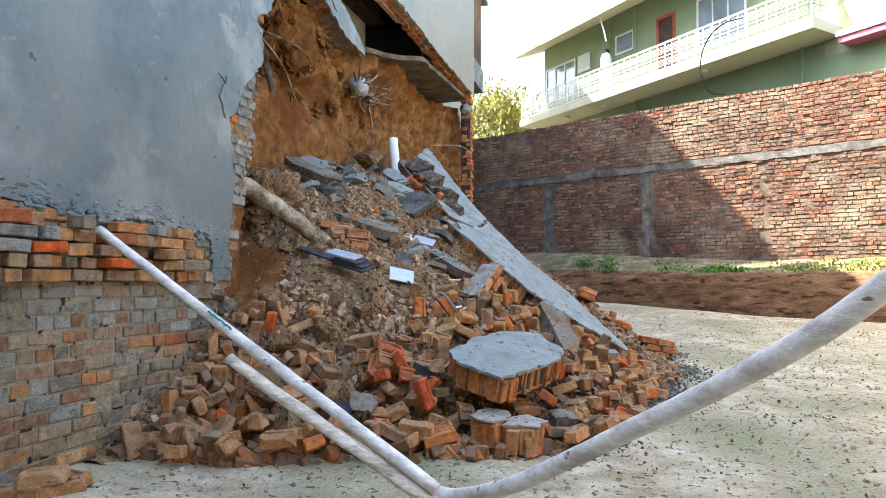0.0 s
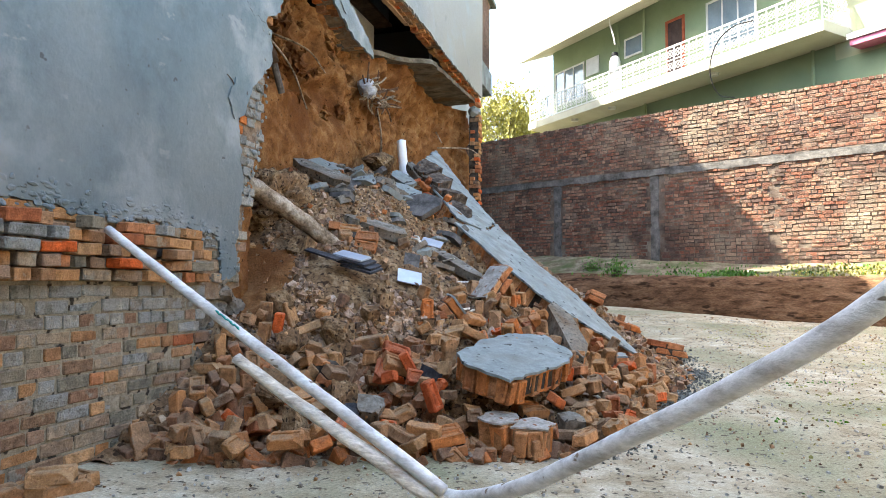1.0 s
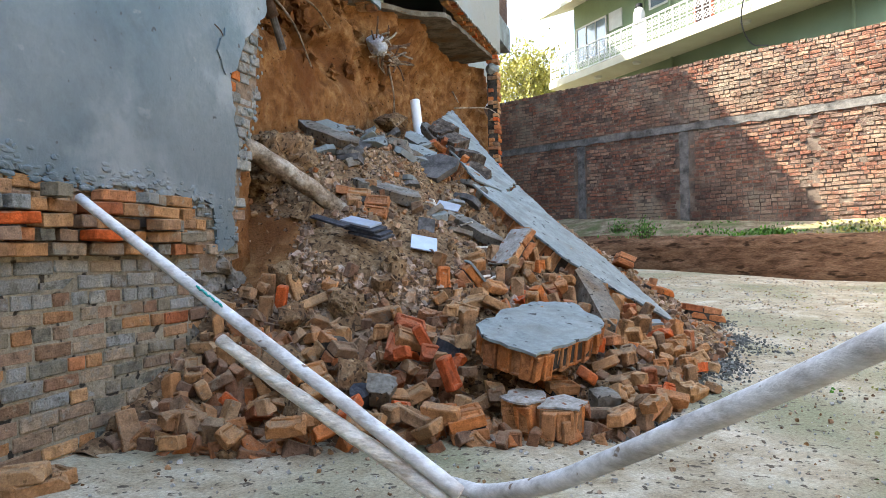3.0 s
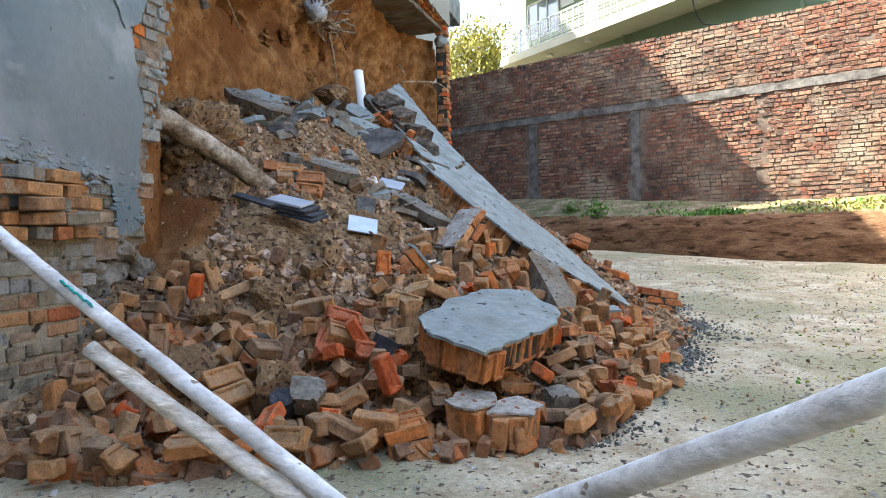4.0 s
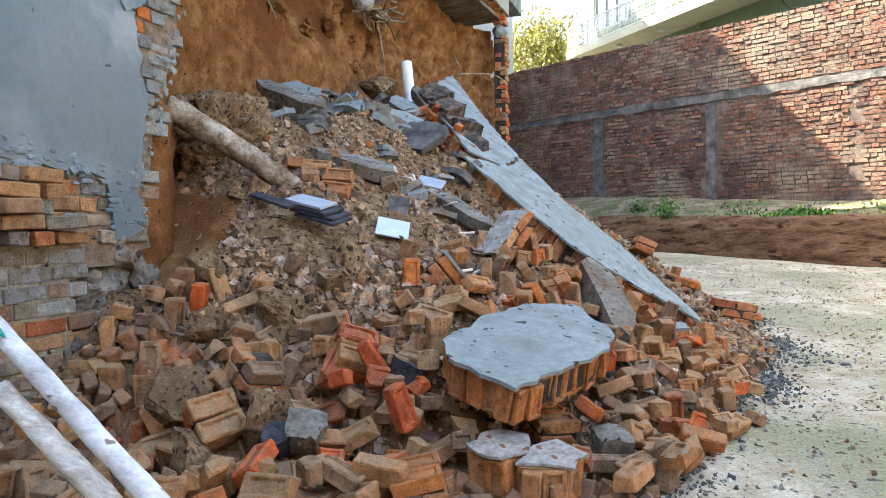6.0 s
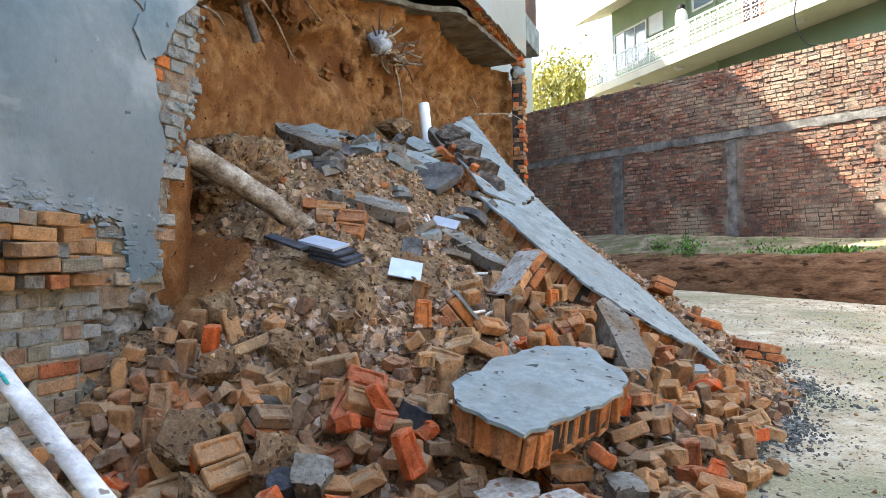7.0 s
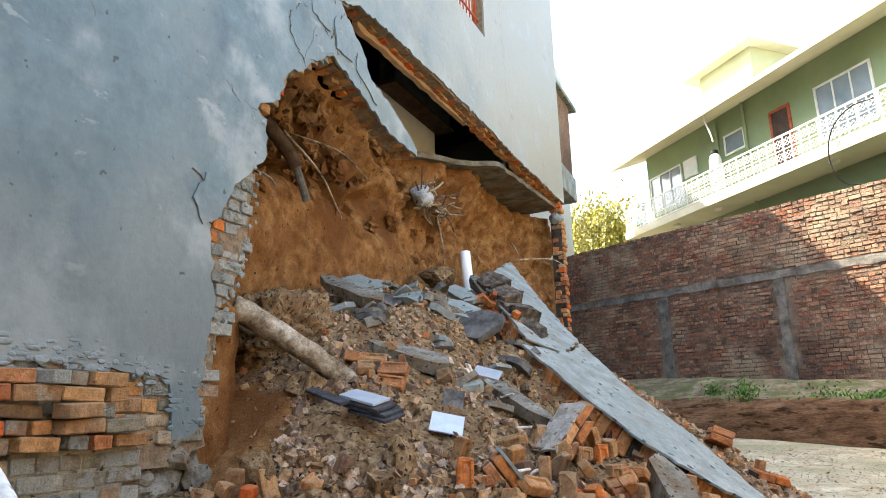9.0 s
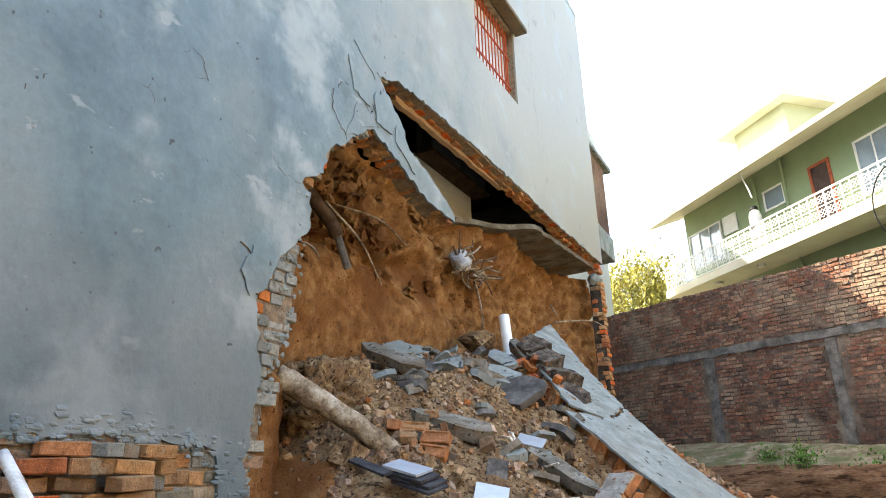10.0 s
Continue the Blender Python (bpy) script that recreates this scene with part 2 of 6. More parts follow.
M_BRICK_LOOSE = brick_mat("broken_brick", [(0.293, 0.131, 0.063), (0.401, 0.140, 0.047), (0.235, 0.117, 0.063), (0.368, 0.183, 0.086), (0.186, 0.107, 0.068)], True, dust=(0.286, 0.211, 0.139), dust_amount=0.4, smear=(0.258, 0.211, 0.156), smear_at=0.62)
M_MORTAR = mat("mortar", [(0.0204, 0.0156, 0.0122), (0.0816, 0.0666, 0.053)], 8, 0.97, 0.7, 50)
M_SOIL = mat("red_soil", [(0.123, 0.051, 0.018), (0.219, 0.102, 0.036), (0.304, 0.168, 0.073)], 6.0, 1.0, 1.0, 40, stain=(0.143, 0.0578, 0.0204), stain_scale=1.4, speck=(0.0476, 0.0204, 0.0082), speck_scale=20, speck_at=0.66, speck_w=0.06, grain=0.30)
M_RUBBLE = mat("rubble_soil", [(0.099, 0.058, 0.030), (0.206, 0.129, 0.067), (0.335, 0.235, 0.139)], 14, 1.0, 1.0, 30, grain=0.4, stain=(0.136, 0.0782, 0.0408), stain_scale=3, speck=(0.0476, 0.0286, 0.017), speck_scale=26, speck_at=0.58, speck_w=0.05)
M_STONES = mat("rubble_bits", [(0.093, 0.051, 0.026), (0.257, 0.156, 0.087), (0.385, 0.279, 0.184)], 9, 0.97, 0.5, 50, island=0.5)
M_CHIPS = mat("slate_chips", [(0.054, 0.057, 0.052), (0.169, 0.171, 0.155)], 6, 0.9, 0.4, 50, island=0.5)
M_GROUND = mat("packed_earth", [(0.272, 0.217, 0.139), (0.380, 0.318, 0.221), (0.505, 0.442, 0.337)], 3.2, 0.95, 1.0, 30, stain=(0.225, 0.215, 0.13), stain_scale=0.8, speck=(0.102, 0.0816, 0.0578), speck_scale=17, speck_at=0.63, speck_w=0.04, grain=0.36)
M_BANK = mat("bank_soil", [(0.0578, 0.0286, 0.015), (0.122, 0.0666, 0.0367), (0.184, 0.109, 0.0646)], 3, 1.0, 1.0, 14, stretch=(0.6, 0.6, 2.2), grain=0.4, speck=(0.034, 0.0177, 0.0102), speck_scale=5, speck_at=0.58, speck_w=0.1)
M_FOUND_MORTAR = mat("pale_mortar", [(0.151, 0.129, 0.092), (0.239, 0.205, 0.149), (0.300, 0.266, 0.197)], 5, 0.97, 0.9, 30, grain=0.3, speck=(0.034, 0.0286, 0.0224), speck_scale=12, speck_at=0.60, speck_w=0.06)
M_WALL_MORTAR = mat("wall_mortar", [(0.051, 0.0374, 0.0306), (0.116, 0.0884, 0.0714), (0.184, 0.153, 0.119)], 2, 0.97, 0.6, 40)
M_CONCRETE_BAND = mat("weathered_concrete", [(0.0476, 0.0435, 0.0408), (0.102, 0.0952, 0.0898), (0.163, 0.151, 0.139)], 4, 0.95, 0.8, 22)
M_WOOD = mat("weathered_wood", [(0.068, 0.0476, 0.0306), (0.245, 0.187, 0.129), (0.435, 0.374, 0.292)], 7, 0.9, 1.0, 30, grain=0.4)
M_WOOD_DARK = mat("dark_wood", [(0.0408, 0.0238, 0.0136), (0.0952, 0.0612, 0.0408)], 8, 0.9, 0.6, 40)
M_WHITEPOLE = mat("whitewashed_wood", [(0.40, 0.375, 0.345), (0.60, 0.58, 0.555), (0.72, 0.705, 0.68)], 11, 0.8, 0.7, 28, stretch=(0.5, 0.8, 1), speck=(0.22, 0.17, 0.13), speck_scale=20, speck_at=0.69, grain=0.15)
M_TEAL = mat("teal_paint", [(0.02, 0.22, 0.20), (0.06, 0.36, 0.32)], 20, 0.7, 0.1)
M_WHITE = mat("white_paint", [(0.432, 0.432, 0.418), (0.504, 0.504, 0.490)], 4, 0.6, 0.1, grain=0.06)
M_PVC = mat("white_plastic_pipe", [(0.7, 0.69, 0.66), (0.8, 0.8, 0.78)], 6, 0.45, 0.05, grain=0)
M_GREEN = mat("green_paint", [(0.16, 0.204, 0.126), (0.194, 0.241, 0.153)], 0.8, 0.8, 0.1, grain=0.05)
M_YELLOW = mat("yellow_paint", [(0.245, 0.252, 0.163), (0.292, 0.299, 0.197)], 0.8, 0.8, 0.1, grain=0.05)
M_CREAM = mat("cream_paint", [(0.34, 0.326, 0.258), (0.408, 0.394, 0.32)], 0.8, 0.8, 0.1, grain=0.05)
M_PINK = mat("pink_paint", [(0.374, 0.109, 0.184), (0.422, 0.15, 0.224)], 3, 0.7, 0.1)
M_REDWOOD = mat("red_brown_paint", [(0.218, 0.0544, 0.0272), (0.286, 0.0884, 0.0476)], 5, 0.6, 0.1)
M_DARKPANEL = mat("dark_panel", [(0.0408, 0.0272, 0.0272), (0.068, 0.0476, 0.0408)], 5, 0.5, 0.1)
M_GLASS = mat("window_glass", [(0.10, 0.14, 0.17), (0.16, 0.20, 0.24)], 1, 0.08, 0, spec=0.8)
M_ROOM_SHADE = mat("room_shade", [(0.0082, 0.0082, 0.0082), (0.0204, 0.019, 0.017)], 3, 0.95, 0.2)
M_ROOMWALL = mat("room_wall", [(0.374, 0.354, 0.306), (0.462, 0.442, 0.394)], 3, 0.85, 0.1)
# The blue in this colour stands in for sky mirrored on the white tiles.
M_TILE = mat("glazed_tile", [(0.322, 0.358, 0.408), (0.385, 0.426, 0.480)], 7, 0.25, 0.05, spec=0.6, grain=0.04)
M_SLATE = mat("dark_slate", [(0.0204, 0.0204, 0.0238), (0.068, 0.068, 0.0748)], 9, 0.6, 0.4, 40)
M_CRACK = mat("crack_shadow", [(0.0238, 0.0177, 0.0136), (0.0884, 0.0612, 0.0408)], 9, 0.95, 0)
M_PALE_GRIT = mat("pale_grit", [(0.204, 0.19, 0.163), (0.394, 0.374, 0.333)], 6, 0.95, 0.3, 50, island=0.35)
M_CABLE = mat("black_cable", [(0.0102, 0.0102, 0.0116), (0.0204, 0.0204, 0.0204)], 9, 0.5, 0)
M_STEEL = mat("rusty_steel", [(0.0816, 0.0408, 0.0238), (0.17, 0.109, 0.0748)], 20, 0.7, 0.3, metal=0.4)
M_GRILLE = mat("red_grille_paint", [(0.306, 0.0476, 0.0204), (0.374, 0.0884, 0.0408)], 9, 0.5, 0.1)
M_LEAF = mat("leaf_green", [(0.045, 0.115, 0.02), (0.10, 0.21, 0.035)], 5, 0.7, 0.1, island=0.4)
M_LEAF_YELLOW = mat("leaf_yellow_green", [(0.204, 0.197, 0.0476), (0.313, 0.286, 0.0816)], 2, 0.7, 0.1, island=0.3)
M_POLE_OLD = mat("bleached_wood", [(0.46, 0.385, 0.30), (0.72, 0.65, 0.55), (0.82, 0.77, 0.69)], 18, 0.9, 1.0, 40, stretch=(0.3, 1, 1), grain=0.25)
M_BARK = mat("bark", [(0.0408, 0.0306, 0.0204), (0.0884, 0.068, 0.0476)], 8, 0.95, 0.7, 30)
M_VERGE = mat("verge_soil", [(0.0884, 0.0646, 0.0422), (0.16, 0.129, 0.085), (0.231, 0.201, 0.143)], 4, 1.0, 1.0, 26, stain=(0.0782, 0.0918, 0.0374), stain_scale=1.6, grain=0.35)
M_LINTEL = mat("raw_plank", [(0.272, 0.17, 0.0986), (0.374, 0.258, 0.163)], 6, 0.85, 0.6, 30, stretch=(1, 0.2, 1))
M_CUPBOARD = mat("cupboard_paint", [(0.034, 0.0374, 0.0442), (0.068, 0.0748, 0.085)], 4, 0.5, 0.1)
M_CRUST = mat("mortar_crust", [(0.204, 0.177, 0.146), (0.313, 0.286, 0.252), (0.394, 0.374, 0.34)], 9, 0.95, 1.0, 24, grain=0.3, speck=(0.204, 0.0952, 0.0544), speck_scale=12, speck_at=0.60, speck_w=0.05)
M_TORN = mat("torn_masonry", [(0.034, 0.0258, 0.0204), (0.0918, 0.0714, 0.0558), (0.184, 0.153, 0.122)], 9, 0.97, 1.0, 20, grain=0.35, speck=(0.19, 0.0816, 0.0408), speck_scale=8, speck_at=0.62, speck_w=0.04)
M_SOFFIT = mat("slab_soffit", [(0.068, 0.0558, 0.0408), (0.136, 0.116, 0.0884), (0.204, 0.18, 0.143)], 5, 0.95, 1.0, 24, stain=(0.116, 0.0714, 0.0374), stain_scale=2.5, grain=0.3)
M_FOIL = mat("plastic_bag", [(0.22, 0.23, 0.25), (0.48, 0.50, 0.53)], 9, 0.35, 0.6, 25)

# ---- mesh helpers ----
RNG = random.Random(7)


def finish(bm, name, material, parent=None, label="", smooth=False):
    me = bpy.data.meshes.new(name)
    if smooth:
        for f in bm.faces:
            f.smooth = True
    bm.normal_update()
    bm.to_mesh(me)
    bm.free()
    for m in (material if isinstance(material, (list, tuple)) else [material]):
        me.materials.append(m)
    ob = new(name, me)
    if parent:
        ob.parent = parent
    if label:
        ob["label"] = label
    return ob


def part(name, bm, material, parent, label="", smooth=False):
    return finish(bm, name, material, parent, label, smooth)


def thing(name, label, category, at=(0, 0, 0), group="", kind=""):
    e = new(name)
    e.empty_display_size = 0.1
    e.location = at
    return tagged(e, label, category, group, kind)


def box(bm, lo, hi, m=None):
    r = bmesh.ops.create_cube(bm, size=1)
    c = [(a + b) / 2 for a, b in zip(lo, hi)]
    s = [b - a for a, b in zip(lo, hi)]
    mx = Matrix.Translation(c) @ Matrix.Diagonal((*s, 1))
    bmesh.ops.transform(bm, matrix=(m @ mx) if m else mx, verts=r["verts"])
    return r["verts"]


def boxmesh(lo, hi, bevel=0.0, m=None):
    bm = bmesh.new()
    box(bm, lo, hi, m)
    if bevel:
        bmesh.ops.bevel(bm, geom=bm.edges[:], offset=bevel, segments=2, affect="EDGES", profile=0.6)
    return bm


def prism(loops, move):
    """A flat shape with an outer loop and holes, thickened by the vector move."""
    bm = bmesh.new()
    edges = []
    for lp in loops:
        vs = [bm.verts.new(p) for p in lp]
        edges += [bm.edges.new((a, b)) for a, b in zip(vs, vs[1:] + vs[:1])]
    bmesh.ops.triangle_fill(bm, edges=edges, use_beauty=True)
    r = bmesh.ops.extrude_face_region(bm, geom=bm.faces[:])
    bmesh.ops.translate(bm, vec=move, verts=[g for g in r["geom"] if isinstance(g, bmesh.types.BMVert)])
    bmesh.ops.recalc_face_normals(bm, faces=bm.faces)
    return bm


def jag(pts, step=0.12, amp=0.03, seed=1, closed=False, keep=0):
    """Breaks straight runs of a 2D outline into a ragged line."""
    r = random.Random(seed)
    out = []
    n = len(pts)
    for i in range(n if closed else n - 1):
        a, b = Vector(pts[i]), Vector(pts[(i + 1) % n])
        k = max(1, int((b - a).length / step))
        for j in range(k):
            p = a.lerp(b, j / k)
            if j:
                p = p + Vector((r.uniform(-amp, amp), r.uniform(-amp, amp)))
            out.append((p.x, p.y))
    if not closed:
        out.append(tuple(pts[-1]))
    return out


def tube(bm, pts, radii, sides=10, wob=0.0, seed=0):
    """A bent round bar through points, with a radius at each."""
    r = random.Random(seed)
    rings = []
    for i, p in enumerate(pts):
        a = Vector(pts[max(0, i - 1)])
        b = Vector(pts[min(len(pts) - 1, i + 1)])
        d = (b - a).normalized()
        u = d.orthogonal().normalized() if i == 0 else (rings[-1][1] - d * rings[-1][1].dot(d)).normalized()
        v = d.cross(u)
        ring = []
        for k in range(sides):
            w = 2 * math.pi * k / sides
            rad = radii[i] * (1 + r.uniform(-wob, wob))
            ring.append(bm.verts.new(Vector(p) + (u * math.cos(w) + v * math.sin(w)) * rad))
        rings.append((ring, u))
    for (a, _), (b, _) in zip(rings, rings[1:]):
        for k in range(sides):
            bm.faces.new((a[k], a[(k + 1) % sides], b[(k + 1) % sides], b[k]))
    bm.faces.new(rings[0][0][::-1])
    bm.faces.new(rings[-1][0])
    return bm


def spline(pts, n):
    """n points along a smooth line through pts."""
    out = []
    p = [Vector(q) for q in pts]
    p = [p[0] * 2 - p[1]] + p + [p[-1] * 2 - p[-2]]
    for i in range(n):
        f = i / (n - 1) * (len(pts) - 1)
        k = min(int(f), len(pts) - 2)
        t = f - k
        a, b, c, d = p[k:k + 4]
        out.append(0.5 * (2 * b + (c - a) * t + (2 * a - 5 * b + 4 * c - d) * t * t + (3 * b - a - 3 * c + d) * t ** 3))
    return out


def lerp_table(x, table):
    for (a, u), (b, v) in zip(table, table[1:]):
        if x <= b:
            f = max(0.0, (x - a) / (b - a))
            f = f * f * (3 - 2 * f) * 0.5 + f * 0.5
            return u + (v - u) * f
    return table[-1][1]


def nz(x, y, z=0.0, s=1.0):
    return noise.noise(Vector((x * s, y * s, z * s)))


# ---- plan ----
BASE = Vector((5.1, 17.45, 0))          # a point of the boundary wall's face
ALONG = Vector((0.911, -0.413, 0))      # its run
BACK = Vector((0.413, 0.911, 0))        # away from the yard


def ground_z(x, y):
    return 0.03 - 0.035 * max(-2, min(x, 6)) + 0.06 * max(0, min(y, 18) - 5)


HEAP_TOP = [(3.2, 0.02), (4.0, 0.40), (4.6, 0.90), (5.5, 1.55), (6.5, 2.12), (8, 2.5), (10, 2.75), (12, 2.6), (13.6, 1.9), (15, 0.5)]
HEAP_TOE = [(3.2, 0.4), (3.4, 0.75), (3.8, 1.5), (4.05, 2.0), (4.3, 2.6), (4.6, 2.95), (6, 3.4), (8, 3.9), (10, 3.7), (12, 2.8), (13.6, 1.4), (15, 0.3)]


def dent(x, y):
    """Hollows: under the log by the wall, and along the fallen panel."""
    a = 0.36 * math.exp(-((y - 5.15) / 0.42) ** 2) * max(0.0, min(1.0, (0.45 - x) / 0.5))
    b = 0.58 * math.exp(-((y - 7.35) / 0.42) ** 2 - ((x - 1.7) / 0.75) ** 2) + 0.4 * math.exp(-((y - 8.6) / 0.42) ** 2 - ((x - 0.4) / 0.45) ** 2)
    c = 0.20 * math.exp(-((y - 4.3) / 0.7) ** 2) * max(0.0, min(1.0, (x - 0.1) / 0.4))
    d = 0.28 * math.exp(-((y - 7.85) / 0.35) ** 2 - ((x - 3.0) / 0.5) ** 2)
    return a + b + c + d


def heap_z(x, y):
    g = ground_z(x, y)
    top, toe = lerp_table(y, HEAP_TOP), lerp_table(y, HEAP_TOE)
    if x <= 0:
        return top + 0.25 * -x + 0.05 * nz(x, y, 0, 2.5) - dent(x, y)
    f = max(0.0, 1 - x / toe)
    if f == 0:
        return g - 0.05
    z = g - 0.04 + (top - g + 0.04) * f ** 1.1 - dent(x, y)
    return z + 0.07 * nz(x, y, 0, 1.7) * min(1, f * 4) + 0.035 * nz(x, y, 3, 5) * min(1, f * 6)


def surface_z(x, y):
    return max(ground_z(x, y), heap_z(x, y) if y > 3.2 and y < 15 else -9)


# ---- ground, heap of soil, bank ----


def build_ground():
    bm = bmesh.new()
    us = [-300, -60, -25, -14] + [-12 + 0.25 * i for i in range(97)] + [14, 18, 30, 80, 300]
    vs = [-300, -80, -30, -22] + [-19 + 0.2 * i for i in range(96)] + [2, 6, 20, 60, 300]
    rows = []
    for v in vs:
        row = []
        for u in us:
            p = BASE + ALONG * u + BACK * v
            z = ground_z(p.x, p.y) + 0.018 * nz(p.x, p.y, 0, 1.3) + 0.008 * nz(p.x, p.y, 5, 6)
            row.append(bm.verts.new((p.x, p.y, z)))
        rows.append(row)
    for a, b in zip(rows, rows[1:]):
        for i in range(len(us) - 1):
            bm.faces.new((a[i], a[i + 1], b[i + 1], b[i]))
    ob = finish(bm, "ground", M_GROUND, smooth=True)
    tagged(ob, "packed pale earth yard strewn with grit", "ground", kind="structure")


def build_bank():
    """The cut earth bank in front of the boundary wall."""
    bm = bmesh.new()
    prof = [(-1.86, -0.4), (-1.85, 0.0), (-1.83, 0.25), (-1.80, 0.5), (-1.78, 0.68), (-1.72, 0.76), (-1.5, 0.80), (-1.1, 0.88), (-0.6, 1.0), (-0.2, 1.1), (0.1, 1.15), (0.6, 1.2)]
    rows = []
    for i in range(161):
        u = -9 + i * 0.14
        row = []
        slump = max(0.0, min(1.0, (-2.0 - u) / 2.5))
        for k, (v, h) in enumerate(prof):
            w = v + 0.10 * nz(u, k * 0.3, 0, 1.1) * (k < 7) - slump * 0.9 * (k < 6) * (1 - k / 7)
            p = BASE + ALONG * u + BACK * w
            rise = 0.33 * max(0.0, min(1.0, (-u + 1) / 5.0)) * (k > 5) * min(1, (k - 4) / 5)
            z = 0.55 + h * 0.98 + rise + 0.05 * nz(u, v, 2, 1.7) * (k > 3) + 0.02 * nz(u, h, 7, 6)
            row.append(bm.verts.new((p.x, p.y, z)))
        rows.append(row)
    for a, b in zip(rows, rows[1:]):
        for k in range(len(prof) - 1):
            bm.faces.new((a[k], b[k], b[k + 1], a[k + 1])).material_index = 1 if k >= 6 else 0
    ob = finish(bm, "ground_bank", [M_BANK, M_VERGE], smooth=True)
    tagged(ob, "low cut bank of layered brown soil below the boundary wall", "earth bank", kind="structure")


def build_heap():
    bm = bmesh.new()
    nx, ny = 110, 190
    rows = []
    for j in range(ny + 1):
        y = 3.2 + 11.6 * j / ny
        row = []
        for i in range(nx + 1):
            x = -1.6 + 5.8 * i / nx
            z = heap_z(x, y)
            if z > ground_z(x, y):
                z += 0.03 * nz(x, y, 1, 9) + 0.02 * nz(x, y, 1, 21)
                z -= 0.06 * max(0.0, min(1.0, (4.75 - y + 0.42 * max(0.0, x - 0.25)) / 0.3)) * max(0.0, min(1.0, x / 0.4))
            row.append(bm.verts.new((x, y, z)))
        rows.append(row)
    for a, b in zip(rows, rows[1:]):
        for i in range(nx):
            bm.faces.new((a[i], a[i + 1], b[i + 1], b[i]))
    ob = finish(bm, "rubble_heap", M_RUBBLE, smooth=True)
    tagged(ob, "heap of brown soil and crumbled mortar under the broken wall", "rubble heap", kind="stuff")


def build_soil_face():
    """The bare earth that the fallen wall has laid open."""
    bm = bmesh.new()
    rows = []
    nj, ni = 260, 150
    for j in range(nj + 1):
        y = 4.35 + j * 10.15 / nj
        row = []
        for i in range(ni + 1):
            z = 0.6 + i * 4.5 / ni
            e = max(0.0, 1 - (y - 4.5) / 1.5)
            x = -0.98 + 0.62 * e ** 1.3 + 0.12 * nz(y, z, 0, 0.8) + 0.07 * nz(y, z, 4, 2.2) + 0.035 * nz(y * 1.6, z, 9, 5) + 0.028 * nz(y, z * 0.6, 3, 12) + 0.022 * nz(y, z * 0.8, 6, 26)
            x += 0.55 * max(0, (y - 11.6) / 2.6) ** 1.5
            x += 0.42 * max(0.0, min(1.0, (z - 4.2) / 0.6)) * max(0.0, min(1.0, (y - 8.8) / 1.0)) * max(0.0, min(1.0, (13.0 - y) / 2.0))
            x -= 0.12 * max(0.0, min(1.0, (z - 3.75 - 0.2 * nz(y, 0, 1, 2)) / 0.35)) * math.exp(-((y - 6.7) / 1.3) ** 4)
            x += 0.50 * math.exp(-((y - 5.12) / 0.58) ** 2) * max(0.0, min(1.0, (2.5 - z) / 0.5))
            hol = math.exp(-((y - 6.9) / 0.8) ** 2 - ((z - 4.0) / 0.22) ** 2) + 0.7 * math.exp(-((y - 7.9) / 0.5) ** 2 - ((z - 3.9) / 0.2) ** 2)
            x -= 0.5 * hol + 0.34 * abs(nz(y, z, 2, 2.8)) * max(0, min(1, (z - 3.3) / 0.6))
            row.append(bm.verts.new((x, y, min(z, 4.68 + 0.153 * (y - 8.7)) if 8.7 < y < 11.5 else z)))
        rows.append(row)
    for a, b in zip(rows, rows[1:]):
        for i in range(ni):
            bm.faces.new((a[i], b[i], b[i + 1], a[i + 1]))
    ob = finish(bm, "wall_of_soil", M_SOIL, smooth=True)
    tagged(ob, "bare orange-brown soil face behind the fallen wall", "soil face", kind="structure")


def build_soil_apron():
    """Bare orange soil that has run out below the log."""
    bm = bmesh.new()
    rows = []
    for j in range(41):
        y = 4.62 + 1.1 * j / 40
        row = []
        for i in range(31):
            x = -0.45 + 0.85 * i / 30
            edge = max(0.0, (x - 0.12) / 0.28) + max(0.0, (y - 5.45) / 0.27) + max(0.0, (4.75 - y) / 0.13)
            row.append(bm.verts.new((x, y, heap_z(x, y) + 0.05 - 0.12 * edge + 0.02 * nz(x, y, 0, 7) + 0.012 * nz(x, y, 3, 19))))
        rows.append(row)
    for a, b in zip(rows, rows[1:]):
        for i in range(30):
            bm.faces.new((a[i], a[i + 1], b[i + 1], b[i]))
    tagged(finish(bm, "soil_apron", M_SOIL, smooth=True), "bare orange soil run out below the log", "soil", kind="stuff")


def build_sky_blockers():
    """Plain walls added where the camera never looks, to block low sky light."""
    bm = bmesh.new()
    box(bm, (-12, -9.4, -0.3), (17, -9.0, 8.5))
    box(bm, (16.6, -9.0, -0.3), (17, 11.5, 7.5))
    tagged(finish(bm, "wall_neighbours", M_BRICK_OLD), "unseen plain brown walls added to block low sky light", "wall", kind="structure")


